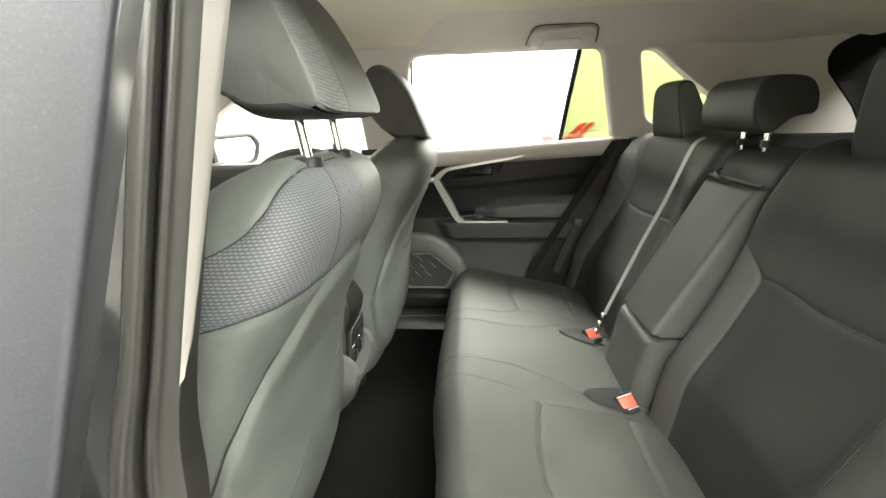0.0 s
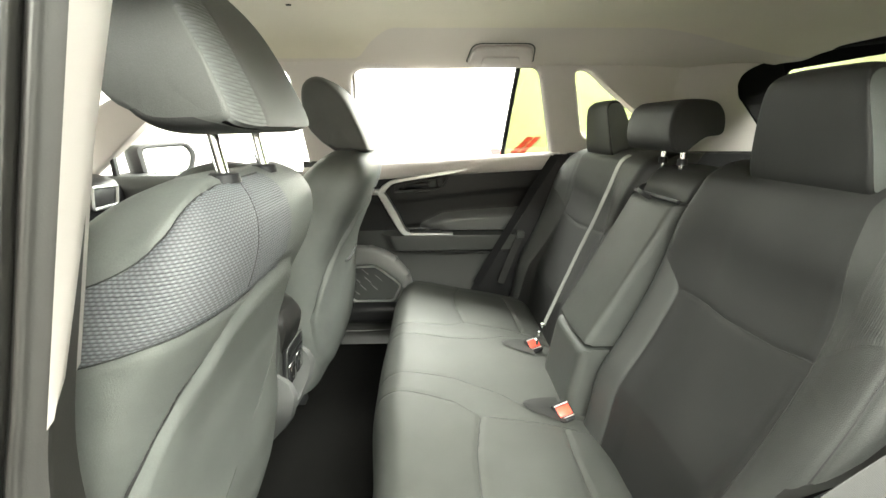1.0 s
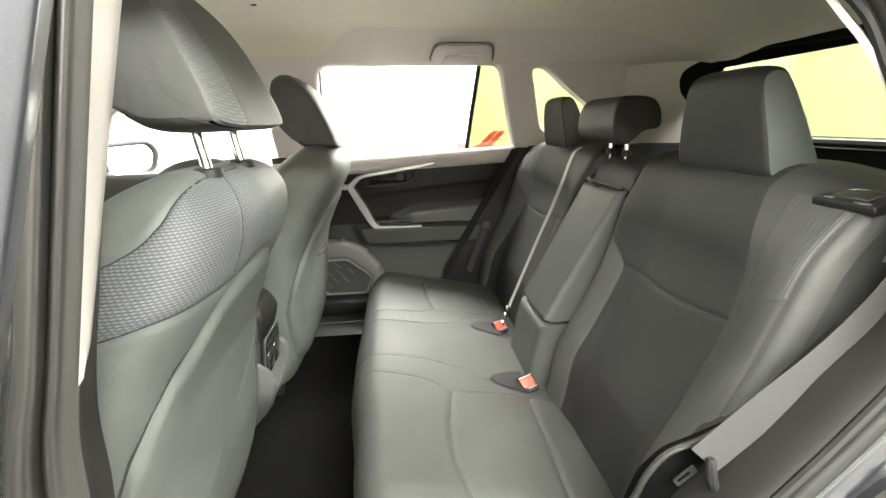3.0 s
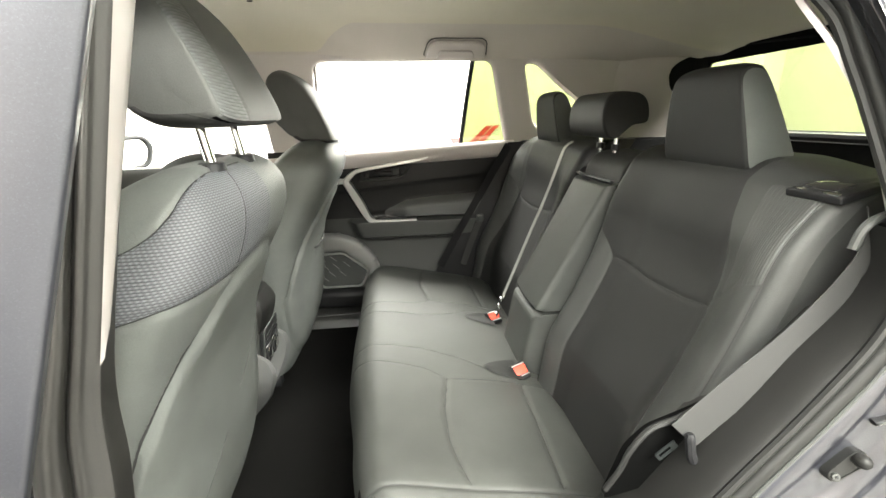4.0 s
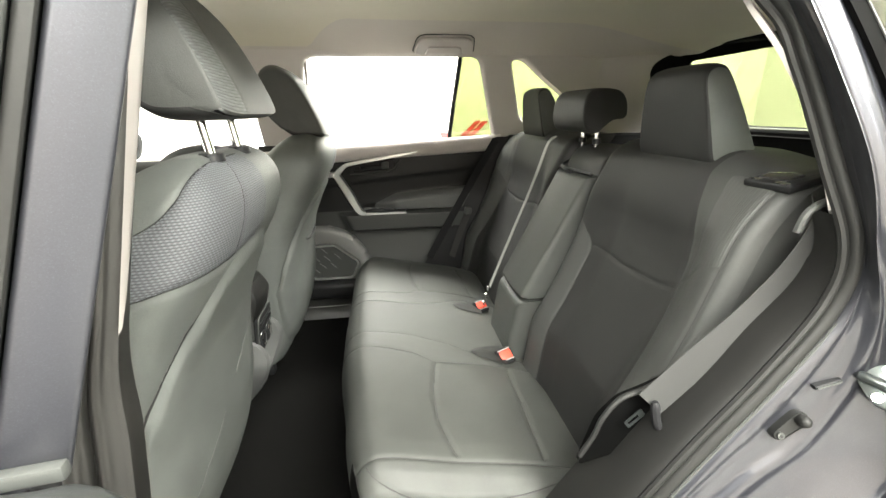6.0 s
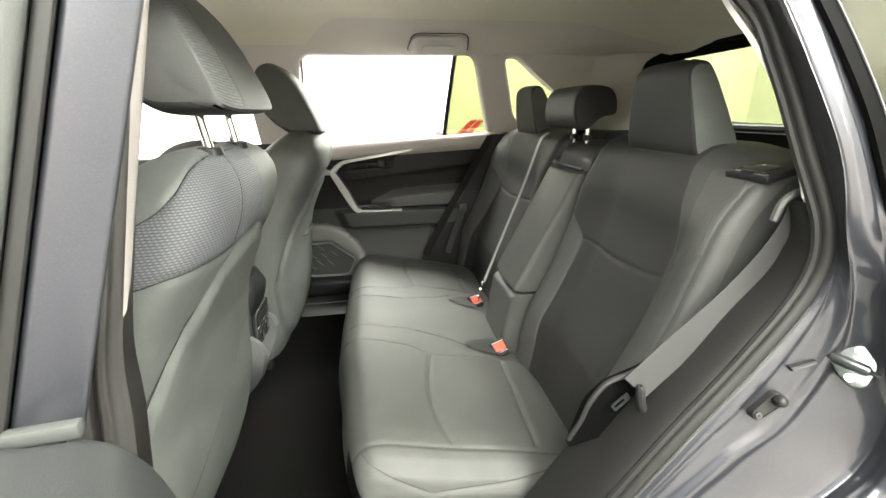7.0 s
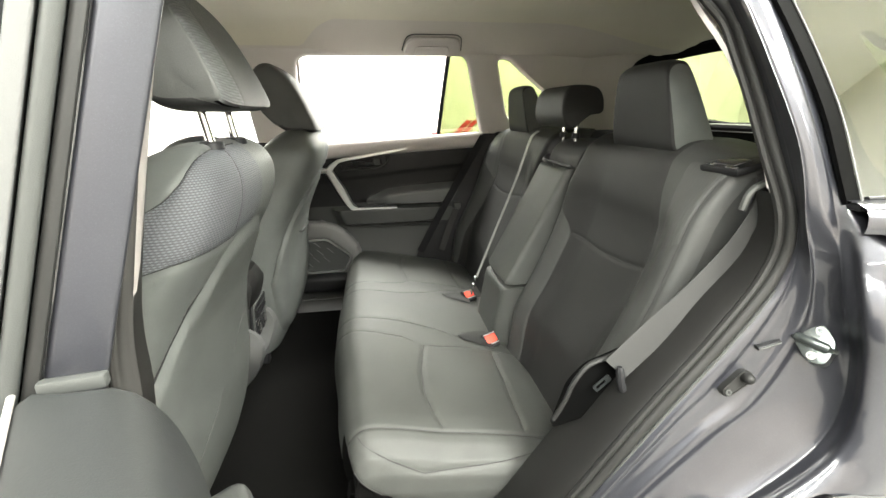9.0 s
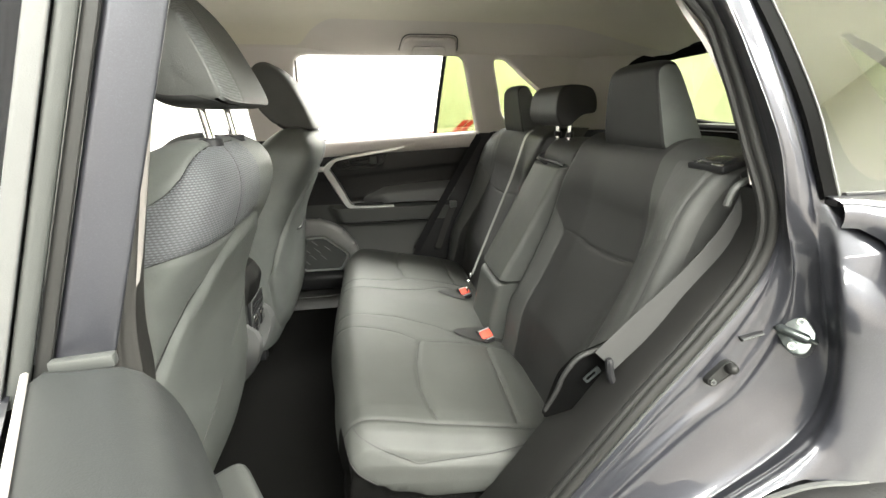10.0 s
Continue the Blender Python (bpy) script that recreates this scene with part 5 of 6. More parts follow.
def inset(path, n, y):
    """Moves a path in its upright plane towards the opening's middle by n, and sideways by y."""
    t = np.roll(path, -1, 0) - np.roll(path, 1, 0)
    nrm = np.stack([-t[:, 2], t[:, 0] * 0, t[:, 0]], 1)
    nrm /= np.linalg.norm(nrm, axis=1)[:, None]
    mid_ = path.mean(0)
    if ((mid_ - path) * nrm).sum() < 0:
        nrm = -nrm
    return path + nrm * n + np.array((0, y, 0))


part("bulb", tube(inset(ring, 0.004, 0.002), 0.0085, 12, True), RUBBER, seal)
part("lip", tube(inset(ring, 0.0165, 0.006), 0.0055, 8, True), RUBBER, seal)
part("flange", tube(inset(ring, -0.006, -0.004), 0.0022, 6, True), GREY_PLASTIC, seal)

near = thing("body_side_left", (0.3, -0.8, 0.3), "dark grey metallic rear quarter panel and door jamb", "car body", "", "structure")
back_part = spline(OPENING[:11], 240)
tan = np.gradient(back_part, axis=0)
nx, nz = -tan[:, 2], tan[:, 0]
ln = np.hypot(nx, nz)
nx, nz = nx / ln, nz / ln
if (nx * (back_part[:, 0] + 0.2) + nz * (back_part[:, 2] - 0.9)).sum() < 0:
    nx, nz = -nx, -nz
# the jamb's lines, from the top of the opening down to the sill: seal edge, inner crease, outer crease, edge of the wing
SEAL_LINE = [(0.16, -0.625, 1.39), (0.191, -0.653, 1.317), (0.217, -0.694, 1.207), (0.233, -0.73, 1.112), (0.222, -0.735, 1.033), (0.195, -0.735, 0.985), (0.159, -0.735, 0.932), (0.12, -0.735, 0.882), (0.077, -0.735, 0.825), (-0.027, -0.735, 0.679), (-0.12, -0.735, 0.55)]
INNER_CREASE = [(0.140, -0.668, 1.39), (0.167, -0.697, 1.317), (0.201, -0.738, 1.207), (0.217, -0.757, 1.112), (0.245, -0.757, 1.035), (0.249, -0.757, 0.972), (0.228, -0.757, 0.910), (0.192, -0.757, 0.850), (0.132, -0.757, 0.802), (0.005, -0.757, 0.668), (-0.095, -0.757, 0.53)]
OUTER_CREASE = [(0.173, -0.676, 1.39), (0.197, -0.704, 1.317), (0.230, -0.746, 1.20), (0.246, -0.776, 1.105), (0.258, -0.796, 1.020), (0.284, -0.800, 0.952), (0.296, -0.802, 0.890), (0.285, -0.805, 0.828), (0.235, -0.806, 0.768), (0.085, -0.806, 0.655), (-0.03, -0.806, 0.50)]
WING_EDGE = [(0.188, -0.674, 1.39), (0.212, -0.702, 1.317), (0.244, -0.745, 1.20), (0.252, -0.788, 1.112), (0.245, -0.828, 1.018), (0.264, -0.832, 0.948), (0.274, -0.834, 0.885), (0.270, -0.834, 0.835), (0.236, -0.834, 0.792), (0.100, -0.834, 0.700), (-0.02, -0.834, 0.55)]
creases = []
for knots in (SEAL_LINE, INNER_CREASE, OUTER_CREASE, WING_EDGE):
    k_ = np.array(knots)
    t_ = np.linspace(0, 1, len(k_))
    fine_ = spline(k_, 600)
    # the same share of each stretch between two knots on all lines, so that the rows run square to the opening
    at_k = [np.argmin(np.linalg.norm(fine_ - q, axis=1)) / 599 for q in k_]
    share = np.interp(np.linspace(0, 1, 200), t_, at_k)
    creases.append(np.stack([np.interp(share, np.linspace(0, 1, 600), fine_[:, i]) for i in range(3)], 1))
LS, LI, LO, LW = creases
rows = []
for i in range(200):
    r_, a_, b_, c_ = LS[i], LI[i], LO[i], LW[i]
    hi_ = smooth(1.04, 1.14, r_[2])
    out_dir = np.array((0.0, -1.0, 0.0)) * (1 - hi_) + np.array((-0.30, -0.92, 0.25)) * hi_
    away = b_ - r_
    away[1] = 0
    away = away / (np.linalg.norm(away) + 1e-9)
    if hi_ > 0.3:
        away = np.array((0.95, 0, 0.3))
    far_ = 1 - hi_
    line_ = [r_ + np.array((0, 0.006, 0))]
    for f_, up_ in ((0.10, 0.003), (0.20, 0.0055), (0.30, 0.005), (0.40, 0.0005), (0.50, 0.002), (0.62, 0.0012), (0.76, 0.0008), (0.84, 0.0026), (0.91, 0.0048)):
        line_.append(r_ + (a_ - r_) * f_ + out_dir * up_)
    line_ += [a_ + out_dir * 0.0052 * far_, a_ + (b_ - a_) * 0.06 + out_dir * 0.003 * far_, a_ + (b_ - a_) * 0.12 + away * 0.004 * far_ + out_dir * 0.0015 * hi_, a_ + (b_ - a_) * 0.45 + away * 0.010 * far_ + out_dir * 0.0042 * hi_, a_ + (b_ - a_) * 0.8 + away * 0.006 * far_ + out_dir * 0.0034 * hi_, b_ - (b_ - a_) * 0.05, b_, b_ + (c_ - b_) * 0.14, b_ + (c_ - b_) * 0.5 + away * 0.006 * far_, c_,
              c_ + away * 0.016 * far_ + np.array((0, -0.014 * far_, 0)), c_ + away * 0.045 * far_ + np.array((0, -0.028 * far_, 0)), c_ + away * 0.12 * far_ + np.array((0, -0.038 * far_, 0)), c_ + away * 0.45 * far_ + np.array((0, -0.036 * far_, 0))]
    line_ = np.array(line_)
    s_ = np.r_[0, np.cumsum(np.linalg.norm(np.diff(line_, axis=0), axis=1))]
    s_ = s_ * 0.5 / s_[-1] + np.linspace(0, 0.5, len(line_))
    u_ = np.linspace(0, 1, 150)
    row_ = np.stack([np.interp(u_, s_, line_[:, k]) for k in range(3)], 1)
    soft_ = np.pad(row_, ((3, 3), (0, 0)), "edge")
    rows.append(sum(soft_[k:k + 150] * w for k, w in zip(range(7), (0.05, 0.12, 0.2, 0.26, 0.2, 0.12, 0.05))))
JG = np.array(rows)
arch = JG[..., 2] - np.interp(JG[..., 0], [0.05, 0.10, 0.17, 0.21, 0.242, 0.333, 0.56, 0.80, 0.95, 1.2], [0.0, 0.68, 0.740, 0.762, 0.776, 0.772, 0.765, 0.72, 0.6, 0.0])
part("jamb", clipped(JG, [np.maximum(arch, JG[..., 1] + 0.845)]), PAINT, near, "glossy dark grey door jamb")
t_in = np.stack([-nx, nx * 0, -nz], 1)
tp = back_part
taper = (1 - 0.60 * smooth(0.95, 1.10, tp[:, 2]))[:, None]
TG = np.stack([tp + t_in * n_ * taper + np.array((0, dy, 0)) * taper for n_, dy in spline([(0.013, 0.006), (0.017, 0.008), (0.021, 0.018), (0.023, 0.040), (0.021, 0.075), (0.010, 0.130)], 30)], 1)
keep_low = 1.142 - TG[..., 2]
part("lower_trim", clipped(TG, [keep_low]), TRIM_GREY, near, "charcoal plastic lower pillar trim")
edge_pts = [(0.214, -0.702, 1.152), (0.203, -0.667, 1.244), (0.172, -0.633, 1.325), (0.150, -0.603, 1.375), (0.13, -0.580, 1.42)]
part("upper_trim_edge", ribbon(spline(edge_pts, 14), (0.75, 0.6, 0.2), 0.016, 0.006), CREAM, near, "cream edge of the upper pillar trim")
part("pillar_lining", plate([(0.235, 1.12), (0.165, 1.47), (0.90, 1.45), (1.05, 1.12)], [rounded([(0.452, 1.231), (0.357, 1.347), (0.378, 1.350), (0.432, 1.325), (0.500, 1.283), (0.560, 1.225)], [0.015, 0.01, 0.02, 0.05, 0.05, 0.02])], lambda a, b, d: Vector((a, -(side_y(b) - 0.012) - d * 0.6, b)), 0.04, 0.01), MAUVE, near)


def outer_side(a, b, d):
    return Vector((a, -0.79 + 0.38 * (b - 1.1) - d, b))


BEAD = [(0.262, 1.143), (0.257, 1.177), (0.246, 1.243), (0.223, 1.310), (0.194, 1.375), (0.160, 1.44)]
part("quarter_pane", plate([(a, b) for a, b in BEAD] + [(0.45, 1.44), (0.95, 1.25), (1.0, 1.143)], [], lambda a, b, d: outer_side(a, b, d), 0.004), PRIVACY_GLOSSY, near, "green-tinted fixed quarter window pane")
part("glass_border", plate([(a - 0.002, b) for a, b in BEAD] + [(0.46, 1.45), (0.97, 1.25), (1.02, 1.138)], [rounded([(0.300, 1.160), (0.262, 1.25), (0.214, 1.37), (0.21, 1.425), (0.44, 1.425), (0.90, 1.25), (0.95, 1.160)], [0.05, 0.05, 0.03, 0.02, 0.1, 0.1, 0.05], 8)], lambda a, b, d: outer_side(a, b, d - 0.006), 0.004), LIGHT_PLASTIC, near, "grey border of the quarter pane")
part("window_seal", ribbon([outer_side(a - 0.010, b, 0.001) for a, b in spline(BEAD, 18)], (1, 0, 0.25), 0.018, 0.006), SEAL_BLACK, near, "black rubber window seal")
part("window_bead", tube([outer_side(a, b, 0.006) for a, b in spline(BEAD, 18)], 0.0014, 6), MID_PLASTIC, near, "pale grey bead")
part("seal_foot", box(0.246, 0.262, -0.790, -0.774, 1.135, 1.144, 0.003), BLACK, near)
rows = []
for x in np.linspace(0.243, 1.3, 60):
    back_ = smooth(0.243, 0.33, x)
    rows.append([(x, -0.772 + (y + 0.772) * (0.35 + 0.65 * back_), 1.146 + (z - 1.146) * (0.18 + 0.82 * smooth(0.262, 0.36, x))) for y, z in spline([(-0.772, 1.146), (-0.79, 1.145), (-0.820, 1.138), (-0.843, 1.120), (-0.856, 1.09), (-0.863, 1.05), (-0.866, 1.0), (-0.862, 0.96)], 30)])
part("shoulder", skin(rows), PAINT, near)
part("belt_moulding", tube([(x, -0.777, 1.147) for x in np.linspace(0.27, 1.2, 8)], 0.003, 8), BLACK, near, "black belt moulding")

# door striker, stop and slot on the jamb
striker = thing("door_striker", (0.260, -0.775, 0.95), "zinc-plated door striker on the jamb", "door striker")
sc, se, su = np.array((0.260, -0.7765, 0.952)), np.array((0.53, -0.83, 0.17)), np.array((0.31, 0.49, 0.81))
se, su = se / np.linalg.norm(se), su / np.linalg.norm(su)
sn = np.cross(se, su)
sn = sn / np.linalg.norm(sn) * (1 if sn[0] < 0 else -1)
at = lambda a, b, d: Vector(sc + se * a + su * b + sn * d)
part("base_plate", plate(rounded([(-0.040, 0.004), (-0.014, 0.034), (0.014, 0.034), (0.036, 0.004), (0.016, -0.034), (-0.014, -0.034)], [0.006, 0.012, 0.012, 0.012, 0.014, 0.014], 5), [], lambda a, b, d: at(a * 0.62, b * 0.82, d - 0.022), 0.026, 0.0015), STEEL, striker)
part("latch_loop", tube([at(a * 0.62, b * 0.82, d) for a, b, d in spline([(-0.042, 0.008, 0.004), (-0.030, 0.004, 0.011), (0.0, -0.003, 0.014), (0.022, -0.008, 0.010), (0.034, -0.010, 0.003)], 16)], [0.003] * 3 + [0.0065] * 10 + [0.003] * 3, 10), STEEL, striker)
for a, b in ((0.006, 0.017), (-0.004, -0.018)):
    screw = part("screw", tube([at(a, b, 0.003), at(a, b, 0.0055)], 0.0055, 12), CHROME, striker)
    part("screw_socket", tube([at(a, b, 0.0052), at(a, b, 0.0066)], 0.0032, 6), STEEL, screw)
stop = thing("door_stop", (0.176, -0.755, 0.895), "small black rubber door stop with a screw", "door stop")
sa_, sb_ = np.array((0.162, -0.755, 0.874)), np.array((0.184, -0.757, 0.896))
along = (sb_ - sa_) / np.linalg.norm(sb_ - sa_)
out_ = np.array((-0.25, -0.92, 0.30)) / np.linalg.norm((-0.25, -0.92, 0.30))
wide_ = np.cross(along, out_)
oval = [sa_ + (-along * math.cos(q) + wide_ * math.sin(q)) * 0.0075 for q in np.linspace(-1.57, 1.57, 10)] + [sb_ + (along * math.cos(q) - wide_ * math.sin(q)) * 0.0098 for q in np.linspace(-1.57, 1.57, 10)]
part("base", skin([[tuple(c_ + (p - c_) * k + out_ * d) for p in oval for c_ in ((sa_ + sb_) / 2,)] for d, k in ((-0.012, 1.0), (0.003, 1.0), (0.005, 0.95), (0.005, 0.80), (0.004, 0.76))], wrap=True, cap=True), RUBBER, stop)
part("knob", tube([sb_ + out_ * d for d in (0.0, 0.008, 0.013, 0.016, 0.0175)], [0.0075, 0.008, 0.0072, 0.005, 0.0016], 16), TRIM_GREY, stop, "round grey rubber knob")
part("screw", tube([sa_ + out_ * 0.004, sa_ + out_ * 0.0075], 0.0042, 12), GREY_PLASTIC, stop)
part("screw_head", tube([sa_ + out_ * 0.007, sa_ + out_ * 0.0085], 0.0018, 6), BLACK, stop)
slot = thing("jamb_slot", (0.216, -0.748, 0.943), "jamb slot with a wire clip, its shade drawn black", "slot")
# Solid black bar draws the shadow within the slot.
part("recess", tube([(0.200, -0.750, 0.936), (0.230, -0.753, 0.946)], 0.0055, 8, False, 0.6), BLACK, slot)
part("wire", tube([(0.200, -0.756, 0.937), (0.228, -0.759, 0.946)], 0.0012, 6), GREY_PLASTIC, slot)

# wheel arch and tyre
th = np.linspace(0, 2 * np.pi, 48, endpoint=False)
rows = [[(0.56 + r * math.cos(a), y, 0.36 + r * math.sin(a)) for a in th] for y, r in ((-0.66, 0.22), (-0.66, 0.31), (-0.675, 0.35), (-0.72, 0.36), (-0.80, 0.36), (-0.86, 0.35), (-0.88, 0.31), (-0.885, 0.24))]
wheel = part("tyre", skin(rows, wrap=True), TYRE, near, "black rubber tyre")
part("rim", tube([(0.56, -0.66, 0.36), (0.56, -0.86, 0.36)], 0.235, 32), SILVER, wheel)
part("arch_moulding", ribbon(spline([(0.17, -0.846, 0.738), (0.225, -0.856, 0.768), (0.262, -0.862, 0.777), (0.32, -0.864, 0.773), (0.56, -0.868, 0.765), (0.85, -0.868, 0.70)], 40), (0, -1, 0.1), 0.006, 0.004), MID_PLASTIC, near, "grey edge of the wheel arch moulding")
rows = [[(x, y, z) for x, z in spline([(0.20, 0.42), (0.215, 0.60), (0.235, 0.73), (0.29, 0.760), (0.56, 0.752), (0.85, 0.70), (1.0, 0.5)], 30)] for y in (-0.84, -0.64)]
part("arch_liner", skin(rows), BLACK, near, "black wheel arch liner")

# ---- near rear door, swung open ----
DO, DD, DN = Vector((-0.53, -0.93, 0)), Vector((0.51, -0.86, 0)), Vector((0.86, 0.51, 0))


def on_door(s, n, z):
    return DO + DD * s + DN * n + Vector((0, 0, z))


open_door = thing("door_2", on_door(0, 0, 0.4), "rear door swung open, grey trim and painted frame", "car door", "", "structure")
prof = spline([(-0.002, 1.075), (0.0, 1.088), (0.006, 1.094), (0.035, 1.096), (0.054, 1.088), (0.068, 1.066), (0.077, 1.035), (0.082, 0.99), (0.082, 0.92), (0.074, 0.80), (0.07, 0.55), (0.06, 0.40)], 60)
rows = []
for s in np.concatenate([np.linspace(0.0, 0.03, 24), np.linspace(0.045, 0.95, 40)]):
    u = np.clip(s / 0.012, 0, 1)
    k = math.sqrt(max(0.0, 1 - (1 - u) ** 2))
    rows.append([tuple(on_door(s + 0.024 * smooth(0.0, 0.035, n) * (1 - smooth(0.1, 0.5, s)), n - 0.006 * (1 - k) * smooth(0.03, 0.07, n), z - 0.006 * (1 - k))) for n, z in prof])
part("trim_panel", skin(rows), DOOR_TRIM, open_door, "grey grained plastic upper door trim")
part("sill_edge", tube([on_door(s, -0.001, 1.090) for s in np.linspace(-0.03, 0.95, 12)], 0.0022, 8), CREAM, open_door, "pale inner edge of the window sill")
cup_frame = Matrix(((DD.x, DN.x, 0, 0), (DD.y, DN.y, 0, 0), (0, 0, 1, 0), (0, 0, 0, 1)))
part("pull_cup", moved(box(0.0, 0.30, -0.022, 0.022, -0.05, 0.016, 0.012, 4), Matrix.Translation(on_door(0.002, 0.090, 0.942)) @ cup_frame @ pose(0, 0, 0, 6, 0, 0)), GREY_PLASTIC, open_door, "grey armrest pull")


def upright(pts, z0=1.07, z1=1.50, r=0.004):
    rows = []
    for z in np.linspace(z0, z1, 14):
        lean = LEAN_IN * (z - 1.08)
        rows.append([tuple(on_door(s, n + lean, z)) for s, n in rounded(pts, r, 4)])
    return skin(rows, wrap=True, cap=True)


part("window_frame", upright([(-0.05, 0.010), (-0.010, 0.010), (-0.012, 0.045), (-0.05, 0.045)]), FRAME_PAINT, open_door, "grey metallic painted window frame")
part("frame_cover", upright([(-0.05, 0.000), (-0.006, 0.000), (-0.004, 0.009), (-0.05, 0.009)], r=0.003), RUBBER, open_door, "black rubber glass channel")
part("glass_channel", upright([(-0.05, -0.012), (0.000, -0.012), (-0.002, -0.001), (-0.05, -0.001)], r=0.004), GREY_PLASTIC, open_door, "black rubber glass channel")
part("outer_trim", upright([(-0.05, -0.0265), (0.000, -0.025), (0.002, -0.0135), (-0.05, -0.0135)], r=0.002), MID_PLASTIC, open_door, "pale grey outer window trim")
part("corner_clip", moved(box(-0.0185, 0.0185, -0.004, 0.004, -0.006, 0.0035, 0.002), Matrix.Translation(on_door(0.010, 0.029, 1.094)) @ Matrix(((DN.x, DD.x, 0, 0), (DN.y, DD.y, 0, 0), (0, 0, 1, 0), (0, 0, 0, 1))) @ pose(0, 0, 0, 0, 0, 24)), GREY_PLASTIC, open_door, "grey corner clip")
part("door_skin", skin([[tuple(on_door(s, n, z)) for n, z in spline([(-0.01, 1.08), (-0.05, 1.07), (-0.075, 1.0), (-0.085, 0.8), (-0.07, 0.45)], 16)] for s in np.linspace(-0.07, 1.0, 20)]), PAINT, open_door, "outer door skin")
part("front_edge", skin([[tuple(on_door(-0.06, n, z)) for n in np.linspace(-0.08, 0.012, 6)] for z in np.linspace(0.42, 1.07, 10)]), MATTE_BLACK, open_door)

# ---- centre pillar beside the driver ----
pillar = thing("pillar_left", (-0.62, -0.72, 0.42), "dark centre pillar with a cream upper trim", "pillar", "", "structure")


def pillar_edge(z):
    """Outer edge of the pillar's lining, which bends inward below the belt line."""
    low = max(0.0, 1.06 - z)
    return np.array((-0.529 + 0.190 * (z - 1.25) + 0.10 * low * smooth(0.0, 0.1, low), -0.710 + 0.145 * (z - 1.25) + 0.06 * low, z))


rows = []
for z in (1.072, 1.080, 1.10, 1.2, 1.3, 1.40, 1.50):
    outer_e, inner_e = pillar_edge(z), np.array((-0.537 + 0.148 * (z - 1.25), -0.674 + 0.285 * (z - 1.25), z))
    lift = np.array((0, 0, 0.010 * (1 - smooth(1.070, 1.10, z))))
    bow = (outer_e + inner_e) / 2 + np.array((0.0025, -0.001, 0)) + lift / 2
    rows.append([tuple(outer_e), tuple(bow), tuple(inner_e + lift), tuple(inner_e + lift + np.array((-0.005, 0.003, 0))), tuple(inner_e + np.array((-0.08, 0.03, 0))), tuple(outer_e + np.array((-0.045, 0.085, 0)))])
part("upper_trim", skin(rows, wrap=True, cap=True), CREAM, pillar, "cream upper pillar trim")
# rubber lobes beside the lining: (how far out from the edge, how far back)
lobes = spline([(-0.012, 0.030), (-0.002, 0.006), (0.002, 0.0035), (0.009, 0.0015), (0.014, -0.001), (0.0175, 0.001), (0.0195, 0.006), (0.0215, 0.001), (0.025, -0.003), (0.030, -0.002), (0.034, 0.003), (0.037, 0.012), (0.039, 0.030)], 70)
rows = []
for z in np.linspace(0.44, 1.50, 60):
    e_ = pillar_edge(z)
    wide = 1.0 + 0.35 * smooth(1.10, 0.95, z)
    rows.append([tuple(e_ + np.array((-0.82, -0.57, 0)) * a * wide + np.array((-0.57, 0.82, 0)) * b) for a, b in lobes])
part("weatherstrip", skin(rows), SOFT_RUBBER, pillar, "grey rubber weatherstrip with two lobes")
rows = []
for z in np.linspace(0.42, 1.50, 24):
    e_ = pillar_edge(z)
    rows.append([tuple(e_ + np.array(o + (0,))) for o in ((-0.030, 0.012), (-0.055, -0.010), (-0.075, -0.030), (-0.105, -0.055), (-0.16, -0.055), (-0.16, 0.03), (-0.05, 0.07))])
part("lower_trim", skin(rows, wrap=True, cap=True), GLOSS_BLACK, pillar, "glossy black pillar cover")
rows = []
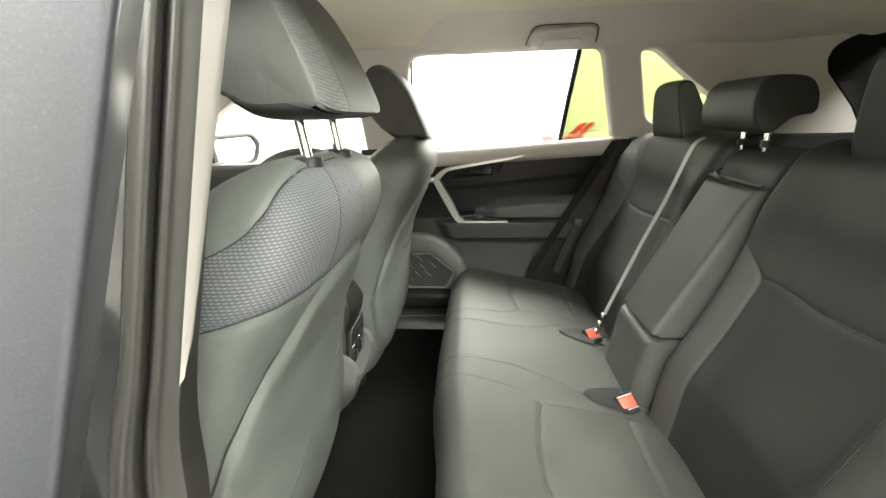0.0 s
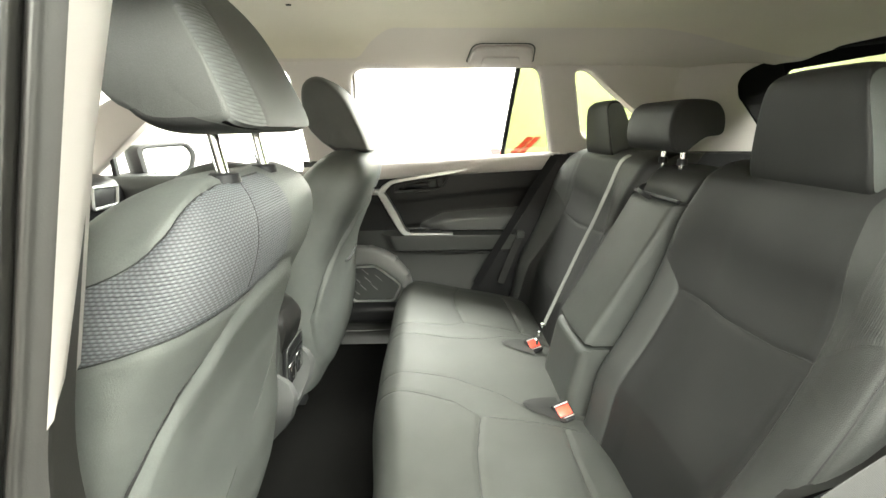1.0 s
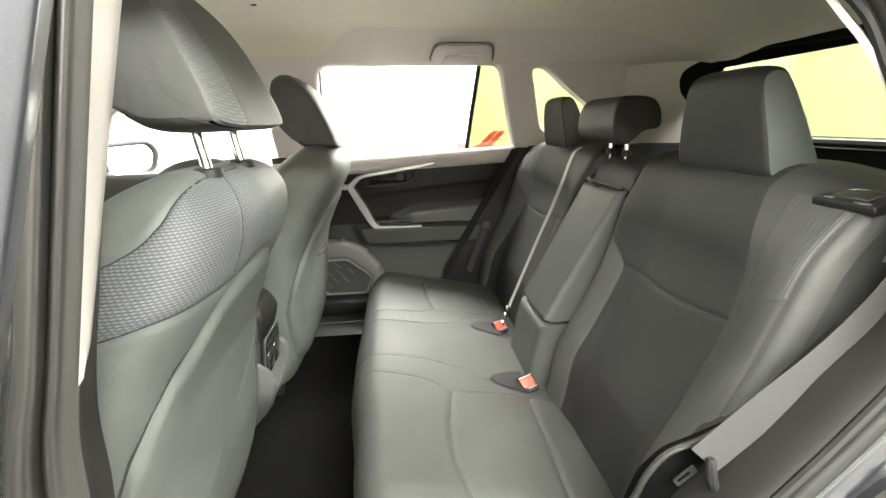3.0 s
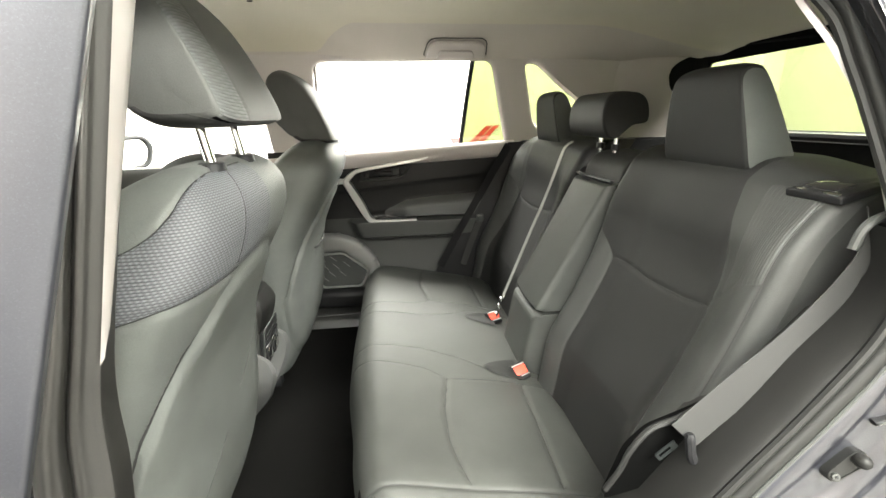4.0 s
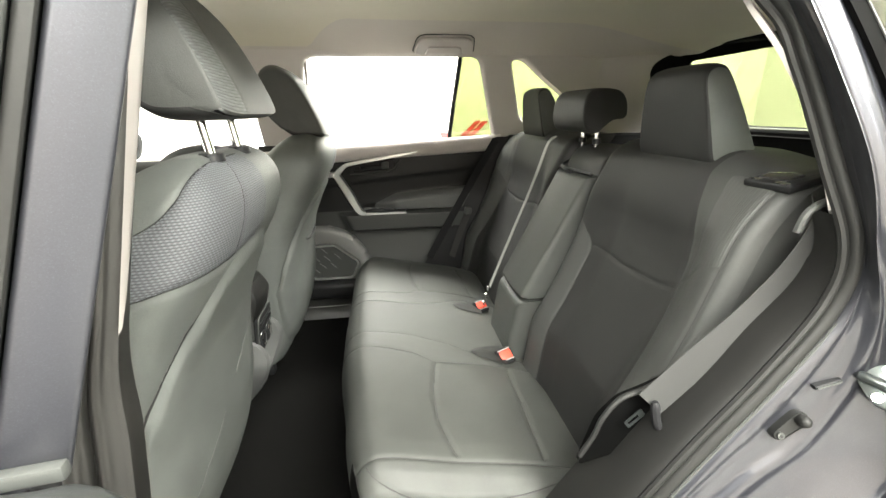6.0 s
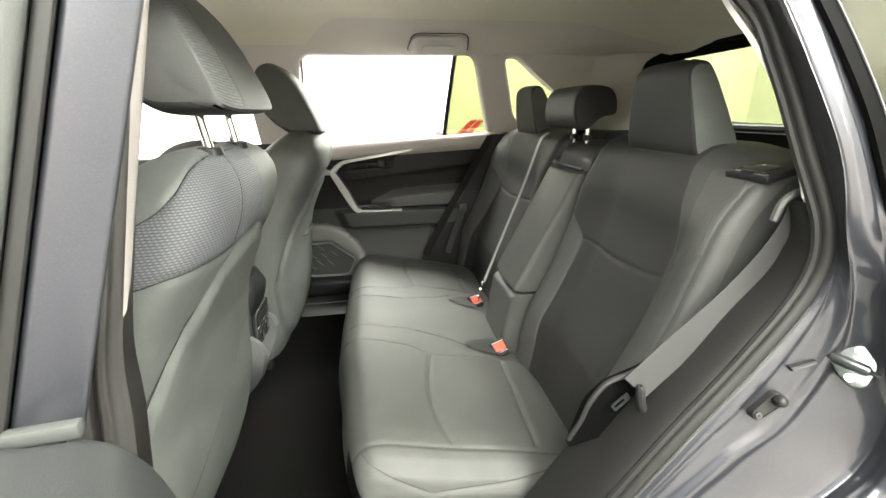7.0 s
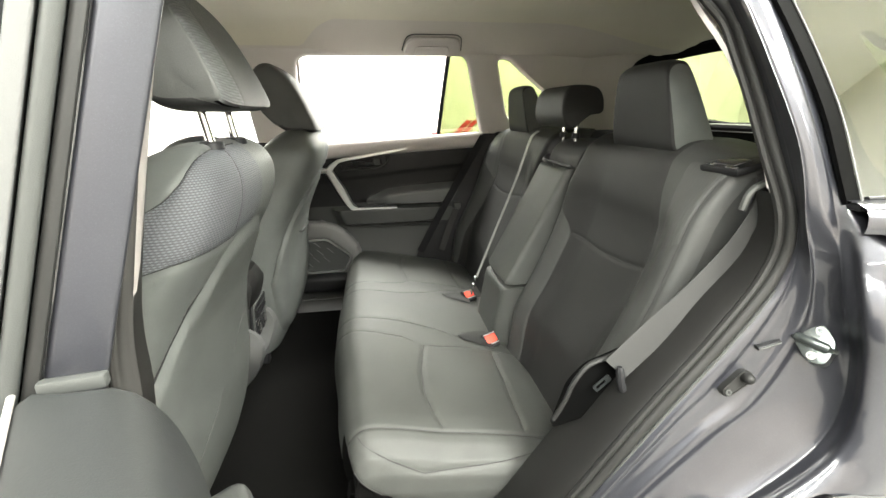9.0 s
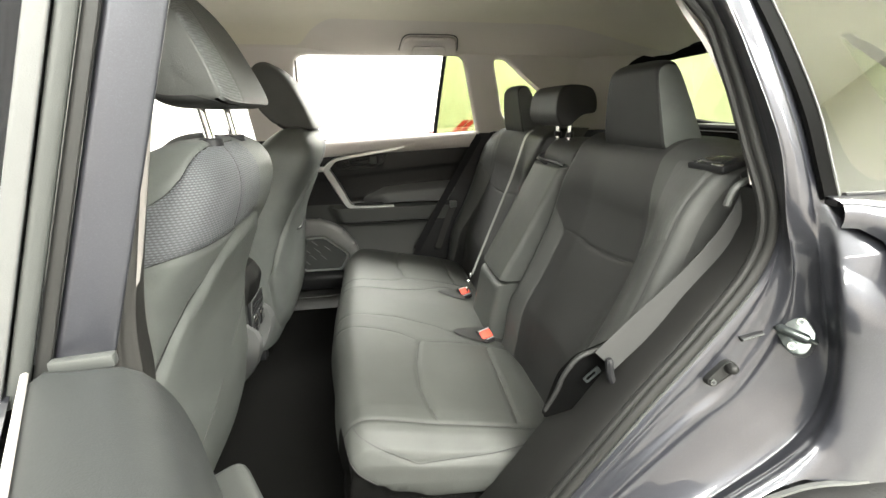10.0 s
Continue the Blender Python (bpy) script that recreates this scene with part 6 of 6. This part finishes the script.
for z in np.linspace(0.40, 1.07, 16):
    e_ = pillar_edge(z)
    rows.append([tuple(e_ + np.array(o + (0,))) for o in ((-0.006, 0.006), (-0.012, 0.022), (-0.03, 0.05), (-0.14, 0.06), (-0.14, 0.0), (-0.03, 0.004))])
part("foot_trim", skin(rows, wrap=True, cap=True), BLACK, pillar, "black lower lining of the pillar")
rows = []
for z in np.linspace(1.06, 1.5, 10):
    y = -0.86 + 0.33 * (z - 1.07)
    rows.append([(-0.70, y, z), (-0.71, y - 0.012, z), (-0.90, y - 0.015, z), (-0.90, y + 0.02, z), (-0.71, y + 0.02, z)])
part("gloss_cover", skin(rows, wrap=True, cap=True), GLOSS_BLACK, pillar, "glossy black outer pillar cover")

# ---- outer shell closing the car above and on the hidden side ----
shell = thing("car_body", (0, 0, 0.3), "dark grey metallic body shell of the car", "car body", "", "structure")
rx, ry = np.linspace(-1.75, 0.98, 24), np.linspace(-0.66, 0.66, 21)
RX, RY = np.meshgrid(rx, ry, indexing="ij")
part("roof", skin(np.stack([RX, RY, 1.65 - 0.10 * (abs(RY) / 0.66) ** 3 - 0.06 * smooth(0.4, 1.0, RX) - 0.12 * np.clip((-RX - 0.9) / 0.85, 0, 1) ** 2], 2)), PAINT, shell)
part("right_side", box(-1.9, 1.1, 0.80, 0.86, 0.3, 1.08, 0.02), PAINT, shell)
part("left_front_door", box(-1.7, -0.68, -0.86, -0.74, 0.3, 1.08, 0.02), PAINT, shell)
part("nose", box(-3.0, -1.9, -0.85, 0.85, 0.3, 1.02, 0.1, 4), PAINT, shell)

# ---- bricks of the wall behind the car ----
brick_mesh = None
rng = random.Random(4)
for r in range(16):
    for c in range(12):
        y = -0.45 + 0.225 * c + (0.1125 if r % 2 else 0.0)
        z = 0.86 + 0.075 * r
        if brick_mesh is None:
            first = part("brick", box(-0.012, 0.03, -0.1085, 0.1085, -0.0335, 0.0335, 0.004, 1), BLOCK, wall_back)
            brick_mesh, ob = first.data, first
        else:
            ob = new("brick", brick_mesh)
            ob.parent = wall_back
        ob.location = (X1 + 0.006 + rng.uniform(-0.002, 0.002), y, z)
